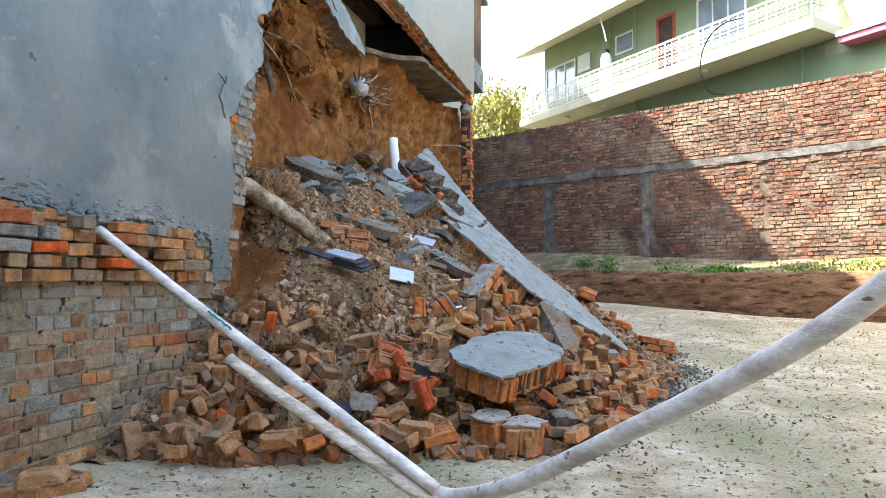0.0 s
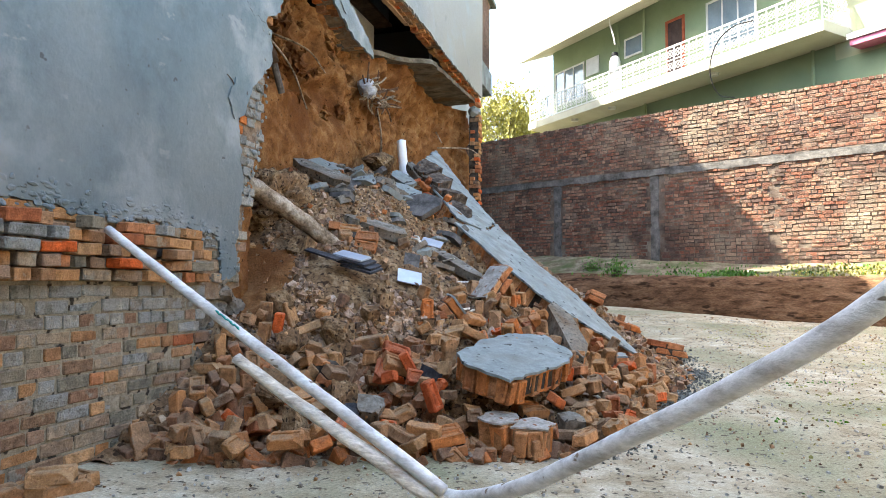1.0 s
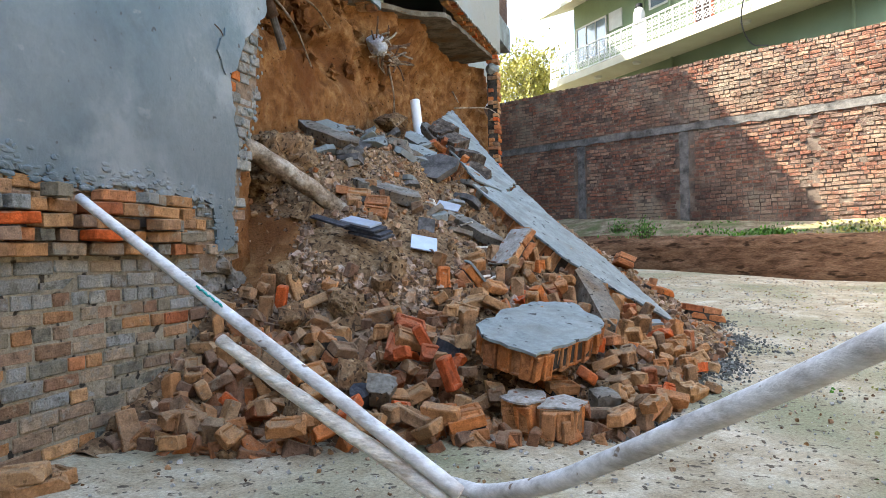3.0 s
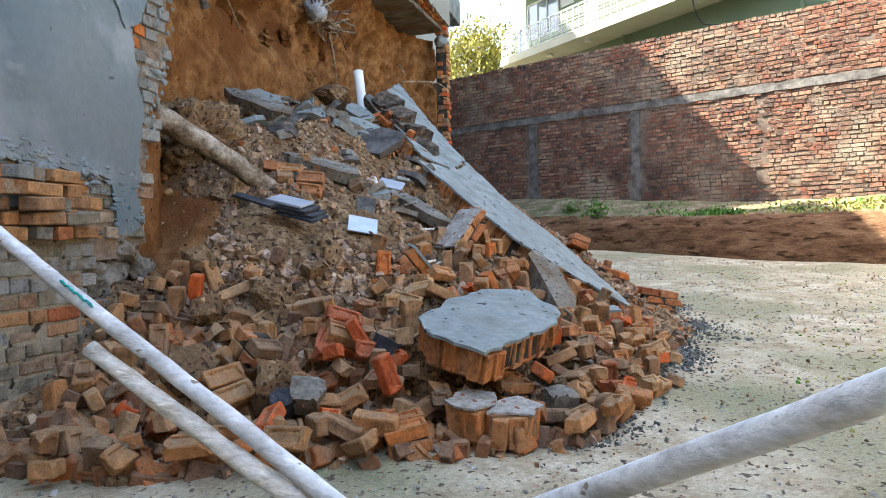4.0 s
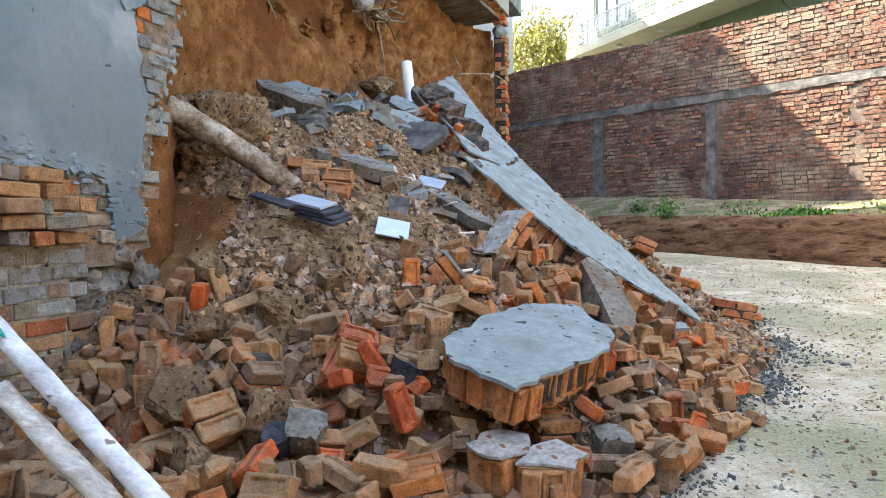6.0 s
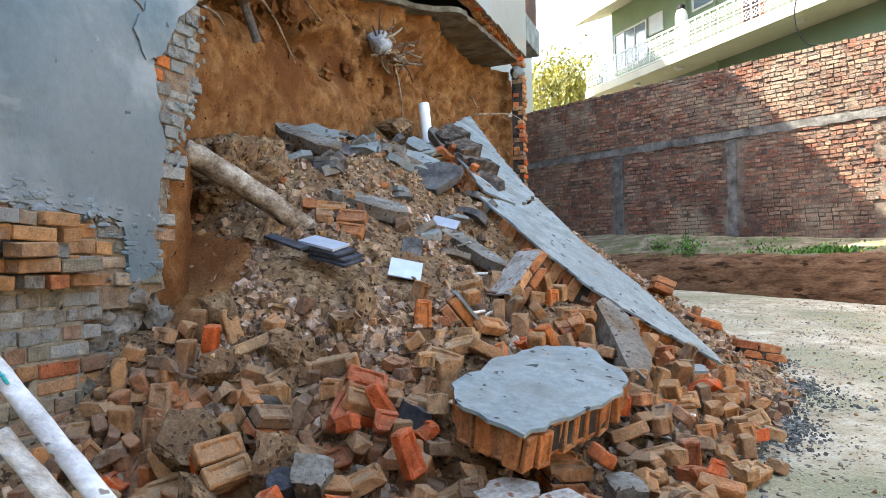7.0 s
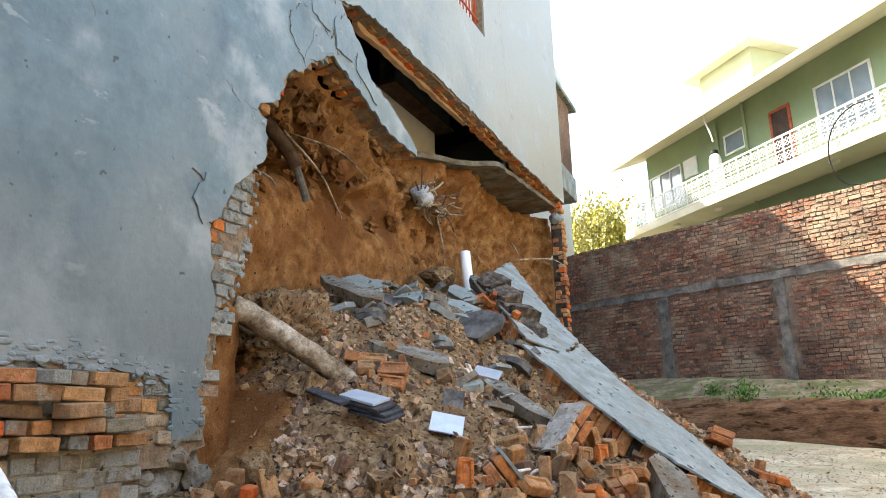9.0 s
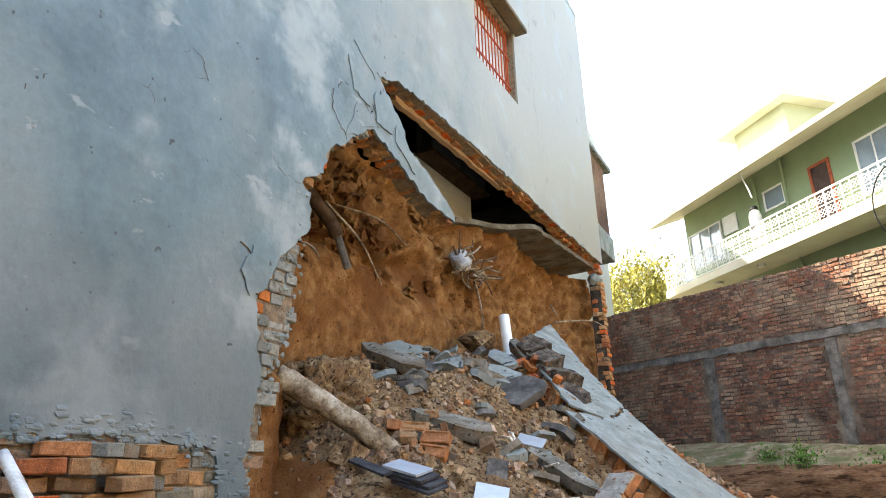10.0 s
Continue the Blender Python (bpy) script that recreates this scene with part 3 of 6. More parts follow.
def build_soil_crumbs():
    """Clods and stones that stand out of the bare soil face."""
    q = random.Random(15)
    bm = bmesh.new()
    for k in range(190):
        y, z = q.uniform(5.3, 10.5), q.uniform(3.3, 4.9)
        top = max(0, min(1, (z - 3.4) / 0.6))
        if q.random() > 0.2 + 0.8 * top:
            continue
        e = max(0.0, 1 - (y - 4.5) / 1.5)
        x = -1.0 + 0.62 * e ** 1.3 + 0.12 * nz(y, z, 0, 0.8) + 0.07 * nz(y, z, 4, 2.2) - 0.10 * top
        s = q.uniform(0.03, 0.10)
        lump = bmesh.new()
        bmesh.ops.create_icosphere(lump, subdivisions=2, radius=s)
        vs = []
        for v in lump.verts:
            c = v.co * (1 + 1.3 * nz(v.co.x / s + k, v.co.y / s, v.co.z / s, 1.6))
            vs.append(bm.verts.new(c + Vector((x, y, z))))
        for f in lump.faces:
            bm.faces.new([vs[v.index] for v in f.verts])
        lump.free()
    tagged(finish(bm, "soil_crumbs", M_SOIL), "clods standing out of the bare soil face", "soil", kind="stuff")


build_ground()
build_soil_crumbs()
build_sky_blockers()
build_soil_apron()
build_bank()
build_heap()
build_soil_face()

# ---- the damaged building ----
HOLE = [(4.70, 1.20), (4.69, 1.41), (4.72, 1.66), (4.76, 1.82), (4.78, 2.0), (4.72, 2.3), (4.70, 2.52), (4.80, 2.66), (4.95, 2.9),
        (5.08, 3.05), (5.17, 3.12), (5.20, 3.27), (5.20, 3.48), (5.09, 3.53), (5.34, 3.71), (5.42, 3.98), (5.64, 4.13), (5.8, 4.3),
        (6.04, 4.47), (6.53, 4.30), (7.08, 4.10), (7.69, 4.06), (7.69, 4.14), (7.2, 4.39), (6.68, 4.58), (6.62, 4.72), (6.36, 4.94),
        (6.15, 5.10), (6.51, 5.26), (7.1, 5.30), (8.5, 5.34), (9.9, 5.36), (11.2, 5.32), (12.6, 5.34), (14.22, 5.36)]
TOP = 11.4
WIN = (8.50, 10.0, 6.85, 8.2)


def build_building():
    foot = jag([(-7, 1.62), (1.0, 1.60), (2.75, 1.58), (3.4, 1.54), (4.0, 1.57), (4.45, 1.50), (4.50, 1.15), (4.70, 1.20)], 0.07, 0.02, 3)
    edge = jag(HOLE, 0.05, 0.026, 5)
    outer = foot[:-1] + edge + [(14.22, TOP), (-7, TOP)]
    y0, y1, z0, z1 = WIN
    hole = [(y0, z0), (y1, z0), (y1, z1), (y0, z1)]
    bm = prism([[(0, y, z) for y, z in outer], [(0, y, z) for y, z in hole]], Vector((-0.028, 0, 0)))
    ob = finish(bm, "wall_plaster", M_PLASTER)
    tagged(ob, "grey cement-plastered house wall, torn open by the collapse", "wall", kind="structure")
    core = [(-7, 1.0)] + jag([(4.62, 1.0), (4.80, 1.1), (4.76, 1.45), (4.82, 1.66), (4.85, 2.0), (5.0, 2.22), (5.08, 2.53), (5.10, 2.87), (5.12, 3.1),
                             (5.2, 3.3), (5.2, 3.5), (5.12, 3.55), (5.36, 3.76), (5.46, 4.0), (5.66, 4.18), (5.85, 4.36), (6.05, 4.50), (6.5, 4.34),
                             (7.1, 4.14), (7.66, 4.09), (7.2, 4.36), (6.66, 4.55), (6.34, 4.98), (6.2, 5.12), (6.55, 5.30)], 0.09, 0.03, 8)
    core += [(14.19, 5.40), (14.19, TOP - 0.05), (-7, TOP - 0.05)]
    bm = prism([[(-0.03, y, z) for y, z in core], [(-0.03, y, z) for y, z in hole]], Vector((-0.22, 0, 0)))
    tagged(finish(bm, "wall_brick_core", M_BRICK_OLD), "brick body of the house wall", "wall", kind="structure")
    # closing walls and roof of the house
    bm = bmesh.new()
    box(bm, (-9, 13.99, 0), (-1.2, 14.19, TOP - 0.05))
    box(bm, (-9, -7, 0), (-8.8, 13.99, TOP - 0.05))
    box(bm, (-8.8, -7, 0), (-0.26, -6.8, TOP - 0.05))
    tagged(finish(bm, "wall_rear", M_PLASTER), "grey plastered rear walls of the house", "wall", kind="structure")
    tagged(finish(boxmesh((-9, -7, TOP), (0.0, 14.22, TOP + 0.15)), "roof", M_CEMENT), "flat concrete roof of the house", "roof", kind="structure")
    # Unseen block, added and sized to cast the shadow edge on the boundary wall.
    tagged(finish(boxmesh((-9, 14.25, 0), (-2.7, 26, 14.6)), "wall_shadow_block", M_PLASTER), "unseen tall plastered block added to shade the boundary wall", "wall", kind="structure")
    # floor slab, ceiling and the room behind the gap
    bm = bmesh.new()
    r = random.Random(4)
    front = [(8.7, 4.74), (9.94, 4.93), (10.8, 5.10), (12.0, 5.16), (13.98, 5.27)]
    reach = [(8.7, -0.80), (9.9, -0.56), (10.15, -0.40), (10.8, -0.12), (13.98, -0.10)]
    rows = []
    for k in range(46):
        y = 8.75 + 5.23 * k / 45
        z = lerp_table(y, front) + 0.006 * nz(y, 3, 0, 5)
        fx = lerp_table(y, reach) - 0.05 * abs(nz(y, 0, 0, 2.1)) + 0.04 * nz(y, 0, 5, 7)
        drop = 0.085
        rows.append([bm.verts.new(p) for p in ((fx, y, z), (-3.4, y, z - 0.05), (-3.4, y, z - drop - 0.05), (fx + 0.02 * r.random(), y, z - drop))])
    for a, b in zip(rows, rows[1:]):
        for k in range(4):
            bm.faces.new((a[k], a[(k + 1) % 4], b[(k + 1) % 4], b[k]))
    bm.faces.new(rows[0]), bm.faces.new(rows[-1][::-1])
    bmesh.ops.recalc_face_normals(bm, faces=bm.faces)
    tagged(finish(bm, "floor_slab", M_SOFFIT), "sagging broken concrete floor slab of the room above", "floor", kind="structure")
    tagged(finish(boxmesh((-1.45, 8.9, 4.1), (-1.25, 10.75, 5.85)), "wall_partition", M_ROOMWALL), "cream-painted partition inside the open room", "wall", kind="structure")
    # Ceiling and walls get a near-black colour in place of the room's shade.
    tagged(finish(boxmesh((-6, 5.2, 7.0), (-0.26, 13.95, 7.12)), "ceiling", M_ROOM_SHADE), "near-black ceiling that paints the shade of the open room", "ceiling", kind="structure")
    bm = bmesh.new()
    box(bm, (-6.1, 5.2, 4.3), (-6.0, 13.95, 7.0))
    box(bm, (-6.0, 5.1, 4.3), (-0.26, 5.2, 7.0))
    tagged(finish(bm, "wall_room", M_ROOM_SHADE), "near-black walls that paint the shade inside the open room", "wall", kind="structure")


build_building()

# ---- brick shapes ----


def brick_mesh(name, size, seed, frog=True, broken=0.0, jitter=0.004):
    """One brick, centred, with worn edges, a frog in its top bed and, if broken, a ragged end."""
    r = random.Random(seed)
    bm = bmesh.new()
    a, b, c = [v / 2 for v in size]

    def ring(fx, fy, z, wob):
        out = []
        for sx, sy in ((-1, -1), (1, -1), (1, 1), (-1, 1)):
            x = sx * a * fx + r.uniform(-wob, wob)
            if broken and sx > 0:
                x -= size[0] * (snap + r.uniform(-0.09, 0.09)) * fx
            out.append(bm.verts.new((x, sy * b * fy + r.uniform(-wob, wob), z + r.uniform(-wob, wob))))
        return out
    snap = r.uniform(0.3, 0.55)
    low, high = ring(1, 1, -c, jitter), ring(1, 1, c, jitter)
    bm.faces.new(low[::-1])
    if frog and not broken:
        rim, floor = ring(0.80, 0.62, c, 0.0), ring(0.74, 0.50, c - 0.012, 0.0)
        for p, q in ((high, rim), (rim, floor)):
            for k in range(4):
                bm.faces.new((p[k], p[(k + 1) % 4], q[(k + 1) % 4], q[k]))
        bm.faces.new(floor)
    else:
        bm.faces.new(high)
    for k in range(4):
        bm.faces.new((low[k], low[(k + 1) % 4], high[(k + 1) % 4], high[k]))
    outer = set(low + high)
    bmesh.ops.bevel(bm, geom=[e for e in bm.edges if e.verts[0] in outer and e.verts[1] in outer], offset=r.uniform(0.004, 0.008), segments=1, affect="EDGES")
    bmesh.ops.recalc_face_normals(bm, faces=bm.faces)
    me = bpy.data.meshes.new(name)
    bm.normal_update()
    bm.to_mesh(me)
    bm.free()
    return me


def with_material(me, m):
    c = me.copy()
    c.materials.clear()
    c.materials.append(m)
    return c


def rough_brick(name, size, seed, broken=False):
    """A salvaged brick: frog, knocked-off corners, worn arrises and, if broken, a ragged end."""
    r = random.Random(seed)
    bm = bmesh.new()
    a, b, c = [v / 2 for v in size]

    def ring(fx, fy, z):
        return [bm.verts.new((sx * a * fx + r.uniform(-0.004, 0.004), sy * b * fy + r.uniform(-0.004, 0.004), z + r.uniform(-0.003, 0.003))) for sx, sy in ((-1, -1), (1, -1), (1, 1), (-1, 1))]
    low, high = ring(1, 1, -c), ring(1, 1, c)
    bm.faces.new(low[::-1])
    rim, floor = ring(0.78, 0.60, c), ring(0.72, 0.46, c - 0.013)
    for p, q in ((low, high), (high, rim), (rim, floor)):
        for k in range(4):
            bm.faces.new((p[k], p[(k + 1) % 4], q[(k + 1) % 4], q[k]))
    bm.faces.new(floor)
    outer = set(low + high)
    bmesh.ops.bevel(bm, geom=[e for e in bm.edges if e.verts[0] in outer and e.verts[1] in outer], offset=r.uniform(0.005, 0.010), segments=1, affect="EDGES")
    cuts = [(Vector((r.choice((-1, 1)) * a, r.choice((-1, 1)) * b, r.choice((-1, 1)) * c)), r.uniform(0.62, 0.9)) for _ in range(r.randint(1, 4))]
    planes = [(p * f, Vector((p.x / a * r.uniform(0.4, 1.3), p.y / b * r.uniform(0.4, 1.3), p.z / c * r.uniform(0.4, 1.3))).normalized()) for p, f in cuts]
    if broken:
        planes += [(Vector((a * r.uniform(-0.35, 0.4), 0, 0)), Vector((1, r.uniform(-0.5, 0.5), r.uniform(-0.5, 0.5))).normalized()), (Vector((a * r.uniform(0.0, 0.5), b * 0.4, 0)), Vector((0.8, r.uniform(0.3, 0.9), r.uniform(-0.4, 0.4))).normalized())]
    for co, no in planes:
        bmesh.ops.bisect_plane(bm, geom=bm.verts[:] + bm.edges[:] + bm.faces[:], plane_co=co, plane_no=no, clear_outer=True)
        bmesh.ops.holes_fill(bm, edges=[e for e in bm.edges if e.is_boundary], sides=0)
    bmesh.ops.remove_doubles(bm, verts=bm.verts[:], dist=0.002)
    bmesh.ops.triangulate(bm, faces=[f for f in bm.faces if len(f.verts) > 4])
    bmesh.ops.subdivide_edges(bm, edges=[e for e in bm.edges if e.calc_length() > 0.07], cuts=1)
    for v in bm.verts:
        v.co += Vector([0.006 * nz(v.co.x + k * 3 + seed, v.co.y, v.co.z, 22) for k in range(3)])
    bmesh.ops.recalc_face_normals(bm, faces=bm.faces)
    me = bpy.data.meshes.new(name)
    bm.normal_update()
    bm.to_mesh(me)
    bm.free()
    return me


FULL = [brick_mesh("brick", (0.228, 0.112, 0.074), k, True, 0, 0.007) for k in range(6)]
BROKEN = [brick_mesh("brick", (0.20, 0.112, 0.074), 20 + k, k % 2 == 0, 0.75, 0.007) for k in range(6)]
RUGGED = [rough_brick("brick", (0.228, 0.112, 0.074), 200 + k) for k in range(9)] + [rough_brick("brick", (0.228, 0.112, 0.074), 230 + k, True) for k in range(9)]
LOOSE = [with_material(m, k) for m in RUGGED for k in (M_BRICK, M_BRICK_DUSTY)]
HEAD_OLD = [with_material(brick_mesh("brick", (0.11, 0.112, 0.074), 40 + k, False), m) for k in range(3) for m in (M_BRICK_OLD, M_BRICK_DUSTY, M_BRICK, M_BRICK_GREY)]
LONG_OLD = [with_material(brick_mesh("brick", (0.112, 0.226, 0.074), 50 + k, False), m) for k in range(3) for m in (M_BRICK_OLD, M_BRICK_DUSTY, M_BRICK, M_BRICK_GREY)]


def brick_at(me, parent, m):
    ob = new("brick", me)
    ob.parent = parent
    ob.matrix_parent_inverse = Matrix.Identity(4)
    ob.matrix_basis = m
    return ob


def laid(parent, y0, y1, z0, z1, face_x, r, pick, wob=0.008, course=0.09, ends=None):
    """Courses of bricks in a wall face that looks along +x."""
    k = 0
    z = z0 + 0.04
    while z < z1:
        y = y0 - (0.06 if k % 2 else 0.0) - r.random() * 0.05
        stop = ends(z) if ends else y1
        while y < stop:
            head = (k % 2 == 0) != (r.random() < 0.25)
            w = 0.122 if head else 0.237
            pool = HEAD_OLD if head else LONG_OLD
            me = pool[r.randrange(3) * 4 + pick(y, z, r)]
            brick_at(me, parent, pose(face_x - 0.056 + r.uniform(-wob, wob), y + w / 2, z + r.uniform(-0.004, 0.004), r.uniform(-1.5, 1.5), r.uniform(-1.5, 1.5), r.uniform(-2, 2)))
            y += w
        z += course
        k += 1


# ---- foundation wall and exposed brickwork ----


def build_foundation():
    r = random.Random(21)
    bm = bmesh.new()
    box(bm, (-0.5, -7, -0.6), (-0.009, 4.20, 1.13))
    wall = tagged(finish(bm, "wall_foundation", M_FOUND_MORTAR), "old bare brick foundation wall with crumbling mortar", "wall", kind="structure")

    def pick(y, z, q):
        if z > 0.80:
            return 3 if q.random() < 0.8 else 0
        if z < 0.35:
            return q.choice((1, 0, 0))
        return 2 if q.random() < 0.03 else q.choice((0, 0, 0, 1, 1, 3))
    laid(wall, 1.9, 4.2, -0.05, 1.12, 0.0, r, pick)
    # brickwork laid bare below the plaster and along the torn edge
    bm = bmesh.new()
    box(bm, (-0.30, -7, 1.13), (-0.065, 4.62, 1.62))
    bare = tagged(finish(bm, "wall_bare_band", M_FOUND_MORTAR), "brickwork laid bare below the torn plaster", "wall", kind="structure")
    laid(bare, 1.9, 4.66, 1.13, 1.58, -0.012, r, lambda y, z, q: q.choice((0, 0, 1, 3)), 0.014)
    torn = [(1.1, 4.72), (1.3, 4.73), (1.66, 4.80), (2.0, 4.93), (2.22, 5.0), (2.53, 5.12), (3.1, 5.15), (3.5, 5.22)]
    laid(bare, 4.64, 5.1, 1.62, 3.05, -0.02, r, lambda y, z, q: 2 if q.random() < 0.04 else 3, 0.016, 0.088, lambda z: lerp_table(z, torn) - 0.10 + 0.05 * nz(z, 3, 0, 9))
    laid(bare, 4.58, 4.7, 1.2, 1.62, -0.03, r, lambda y, z, q: 3, 0.01, 0.088)
    for k in range(16):
        y, z = [(5.10, 3.10), (5.15, 3.2), (5.18, 3.3), (5.18, 3.42), (5.1, 3.5), (5.22, 3.6), (5.34, 3.72), (5.38, 3.84), (5.42, 3.96), (5.5, 4.06), (5.62, 4.14), (5.72, 4.22), (5.82, 4.32), (5.9, 4.38), (6.0, 4.44), (5.98, 4.5)][k]
        brick_at(r.choice(HEAD_OLD), bare, pose(-0.10 + r.uniform(-0.03, 0.02), y, z, r.uniform(-8, 8), 0, r.uniform(-8, 8)))
    # brick underside of the plaster tongue beside the gap
    for k in range(15):
        t = k / 14
        y, z = 6.08 + 1.55 * t, 4.47 - 0.37 * t
        for x in (-0.09, -0.20):
            brick_at(HEAD_OLD[r.randrange(3) * 4 + r.choice((2, 1))], bare, pose(x + r.uniform(-0.02, 0.02), y, z + r.uniform(-0.03, 0.02), 13 + r.uniform(-5, 5), r.uniform(-5, 5), r.uniform(-5, 5)))
    # loose bricks stacked on the ledge
    stack = thing("brick_stack", "row of loose old bricks stacked dry on the wall ledge", "brick stack", (0.05, 3.0, 1.13))
    z = 0.0
    for row in range(5):
        y = -1.3 + r.uniform(0, 0.1)
        while y < 1.10 - 0.03 * row:
            head = r.random() < 0.55
            w = 0.118 if head else 0.23
            if not (row == 4 and r.random() < 0.45):
                pool = HEAD_OLD if head else LONG_OLD
                me = pool[r.randrange(3) * 4 + r.choice((0, 0, 1, 1, 2, 3))]
                brick_at(me, stack, pose(0.015 + r.uniform(-0.06, 0.06), y + w / 2, z + 0.038, r.uniform(-4, 4), r.uniform(-3, 3), r.uniform(-13, 13)) @ Matrix.Diagonal((1, r.uniform(0.9, 1.0), r.uniform(0.85, 1.0), 1)))
            y += w + r.uniform(0.002, 0.03)
        z += 0.078
    # crust of old mortar on the torn brick edge
    bm = bmesh.new()
    q = random.Random(52)
    for k in range(150):
        z = q.uniform(1.25, 3.5)
        y = lerp_table(z, torn) - abs(q.gauss(0, 0.13)) + 0.02
        v = bmesh.ops.create_icosphere(bm, subdivisions=1, radius=q.uniform(0.010, 0.024))["verts"]
        for a in v:
            a.co = Vector((a.co.x * 0.5, a.co.y * q.uniform(0.8, 1.6), a.co.z)) * q.uniform(0.7, 1.3)
        bmesh.ops.translate(bm, verts=v, vec=(q.uniform(-0.05, 0.0), y, z))
    part("mortar_crust", bm, M_CEMENT, bare, "crusts of grey mortar")
    # ragged masonry at the broken foot of the wall
    bm = bmesh.new()
    q = random.Random(5)
    rows = []
    for j in range(37):
        y = 4.16 + 0.66 * j / 36
        row = []
        for i in range(53):
            z = 0.25 + 0.93 * i / 52
            cave = 0.10 * math.exp(-((y - 4.36) / 0.16) ** 2 - ((z - 0.97) / 0.07) ** 2) + 0.12 * math.exp(-((y - 4.66 - 0.5 * (z - 0.85)) / 0.05) ** 2)
            x = -0.045 - cave - 0.30 * max(0.0, y - 4.70) + 0.05 * nz(y, z, 2, 5) + 0.035 * nz(y, z, 5, 13) + 0.02 * nz(y, z, 8, 31)
            row.append(bm.verts.new((x, y, z)))
        rows.append(row)
    for a, b in zip(rows, rows[1:]):
        for i in range(52):
            bm.faces.new((a[i], b[i], b[i + 1], a[i + 1]))
    for k in range(60):
        y, zz = q.uniform(4.15, 4.85), q.uniform(0.55, 1.2)
        if zz < 0.55 + (y - 4.2) * 0.55:
            continue
        v = bmesh.ops.create_icosphere(bm, subdivisions=2, radius=q.uniform(0.04, 0.10))["verts"]
        for a in v:
            a.co *= 1 + 0.7 * nz(a.co.x + k, a.co.y, a.co.z, 14)
        bmesh.ops.transform(bm, matrix=pose(q.uniform(-0.28, -0.06), y, zz, q.uniform(0, 90), q.uniform(0, 90), 0), verts=v)
        for a in v:
            a.co += Vector([q.uniform(-0.006, 0.006) for _ in range(3)])
    tagged(finish(bm, "wall_broken_foot", M_OLD_CEMENT), "crumbling mortar and stone where the wall broke off", "wall", kind="structure")


def build_upper_edge():
    """Bricks that hang out of the broken underside of the upper wall, and the corner pier."""
    r = random.Random(31)
    bm = boxmesh((-0.24, 6.6, 5.42), (-0.04, 14.18, 5.5))
    edge = tagged(finish(bm, "wall_broken_edge", M_MORTAR), "brick underside of the wall hanging over the gap", "wall", kind="structure")
    y = 6.30
    while y < 14.1:
        w = 0.122
        for k, x in enumerate((-0.092, -0.185)):
            me = HEAD_OLD[r.randrange(3) * 4 + r.choice((2, 2, 1))]
            brick_at(me, edge, pose(x + r.uniform(-0.012, 0.012), y + w / 2, 5.40 - r.uniform(0.0, 0.05) - (0.03 if k else 0), r.uniform(-3, 3), r.uniform(-5, 5), r.uniform(-4, 4)))
        y += w
    pier = tagged(finish(boxmesh((-0.24, 13.95, 1.5), (-0.03, 14.17, 4.9)), "wall_pier", M_MORTAR), "ragged remains of the brick corner pier", "wall", kind="structure")
    z = 1.9
    while z < 5.3:
        if not 4.92 < z < 5.12:
            n = 2 if r.random() < 0.7 else 1
            for k in range(n):
                me = LONG_OLD[r.randrange(3) * 4 + r.choice((2, 2, 1))]
                brick_at(me, pier, pose(-0.06 - 0.11 * k + r.uniform(-0.02, 0.02), 14.06 + r.uniform(-0.05, 0.03), z, 0, 0, r.uniform(-6, 6)))
        z += 0.088
    bm = bmesh.new()
    bmesh.ops.create_icosphere(bm, subdivisions=2, radius=0.16)
    for v in bm.verts:
        v.co = Vector((v.co.x * 0.9 - 0.14, v.co.y * 1.1 + 14.02, v.co.z * 0.85 + 5.0)) * 1.0 + Vector([r.uniform(-0.02, 0.02) for _ in range(3)])
    part("mortar_lump", bm, M_CEMENT, pier)


def build_gap_fittings():
    """The raw plank left along the wall's broken underside and the dark cupboard in the room."""
    bm = bmesh.new()
    rows = []
    for k in range(40):
        t = k / 39
        y = 6.75 + 2.9 * t
        hang = 0.07 * (1 - t) + 0.035 * nz(y, 0, 0, 5) + 0.015 * nz(y, 4, 0, 19)
        rows.append([bm.verts.new(p) for p in ((-0.20, y, 5.40), (-0.20, y, 5.30 - hang), (-0.27, y, 5.30 - hang), (-0.27, y, 5.40))])
    for a, b in zip(rows, rows[1:]):
        for k in range(4):
            bm.faces.new((a[k], a[(k + 1) % 4], b[(k + 1) % 4], b[k]))
    bm.faces.new(rows[0]), bm.faces.new(rows[-1][::-1])
    bmesh.ops.recalc_face_normals(bm, faces=bm.faces)
    tagged(finish(bm, "lintel_board", M_LINTEL), "raw timber board left under the broken wall edge", "board")
    c = thing("cupboard", "dark wall cupboard hanging in the open room", "cupboard", (-1.1, 9.9, 5.86))
    part("body", boxmesh((-0.15, -0.95, 0), (0.1, 0.9, 0.62), 0.01), M_SLATE, c)
    for y0, y1 in ((-0.93, -0.03), (0.0, 0.88)):
        part("door", boxmesh((0.104, y0, 0.03), (0.124, y1, 0.59), 0.004), M_CUPBOARD, c, "dark blue-grey cupboard door")
    part("shelf", boxmesh((-0.15, -1.0, -0.05), (0.16, 0.95, -0.004), 0.004), M_WOOD_DARK, c)


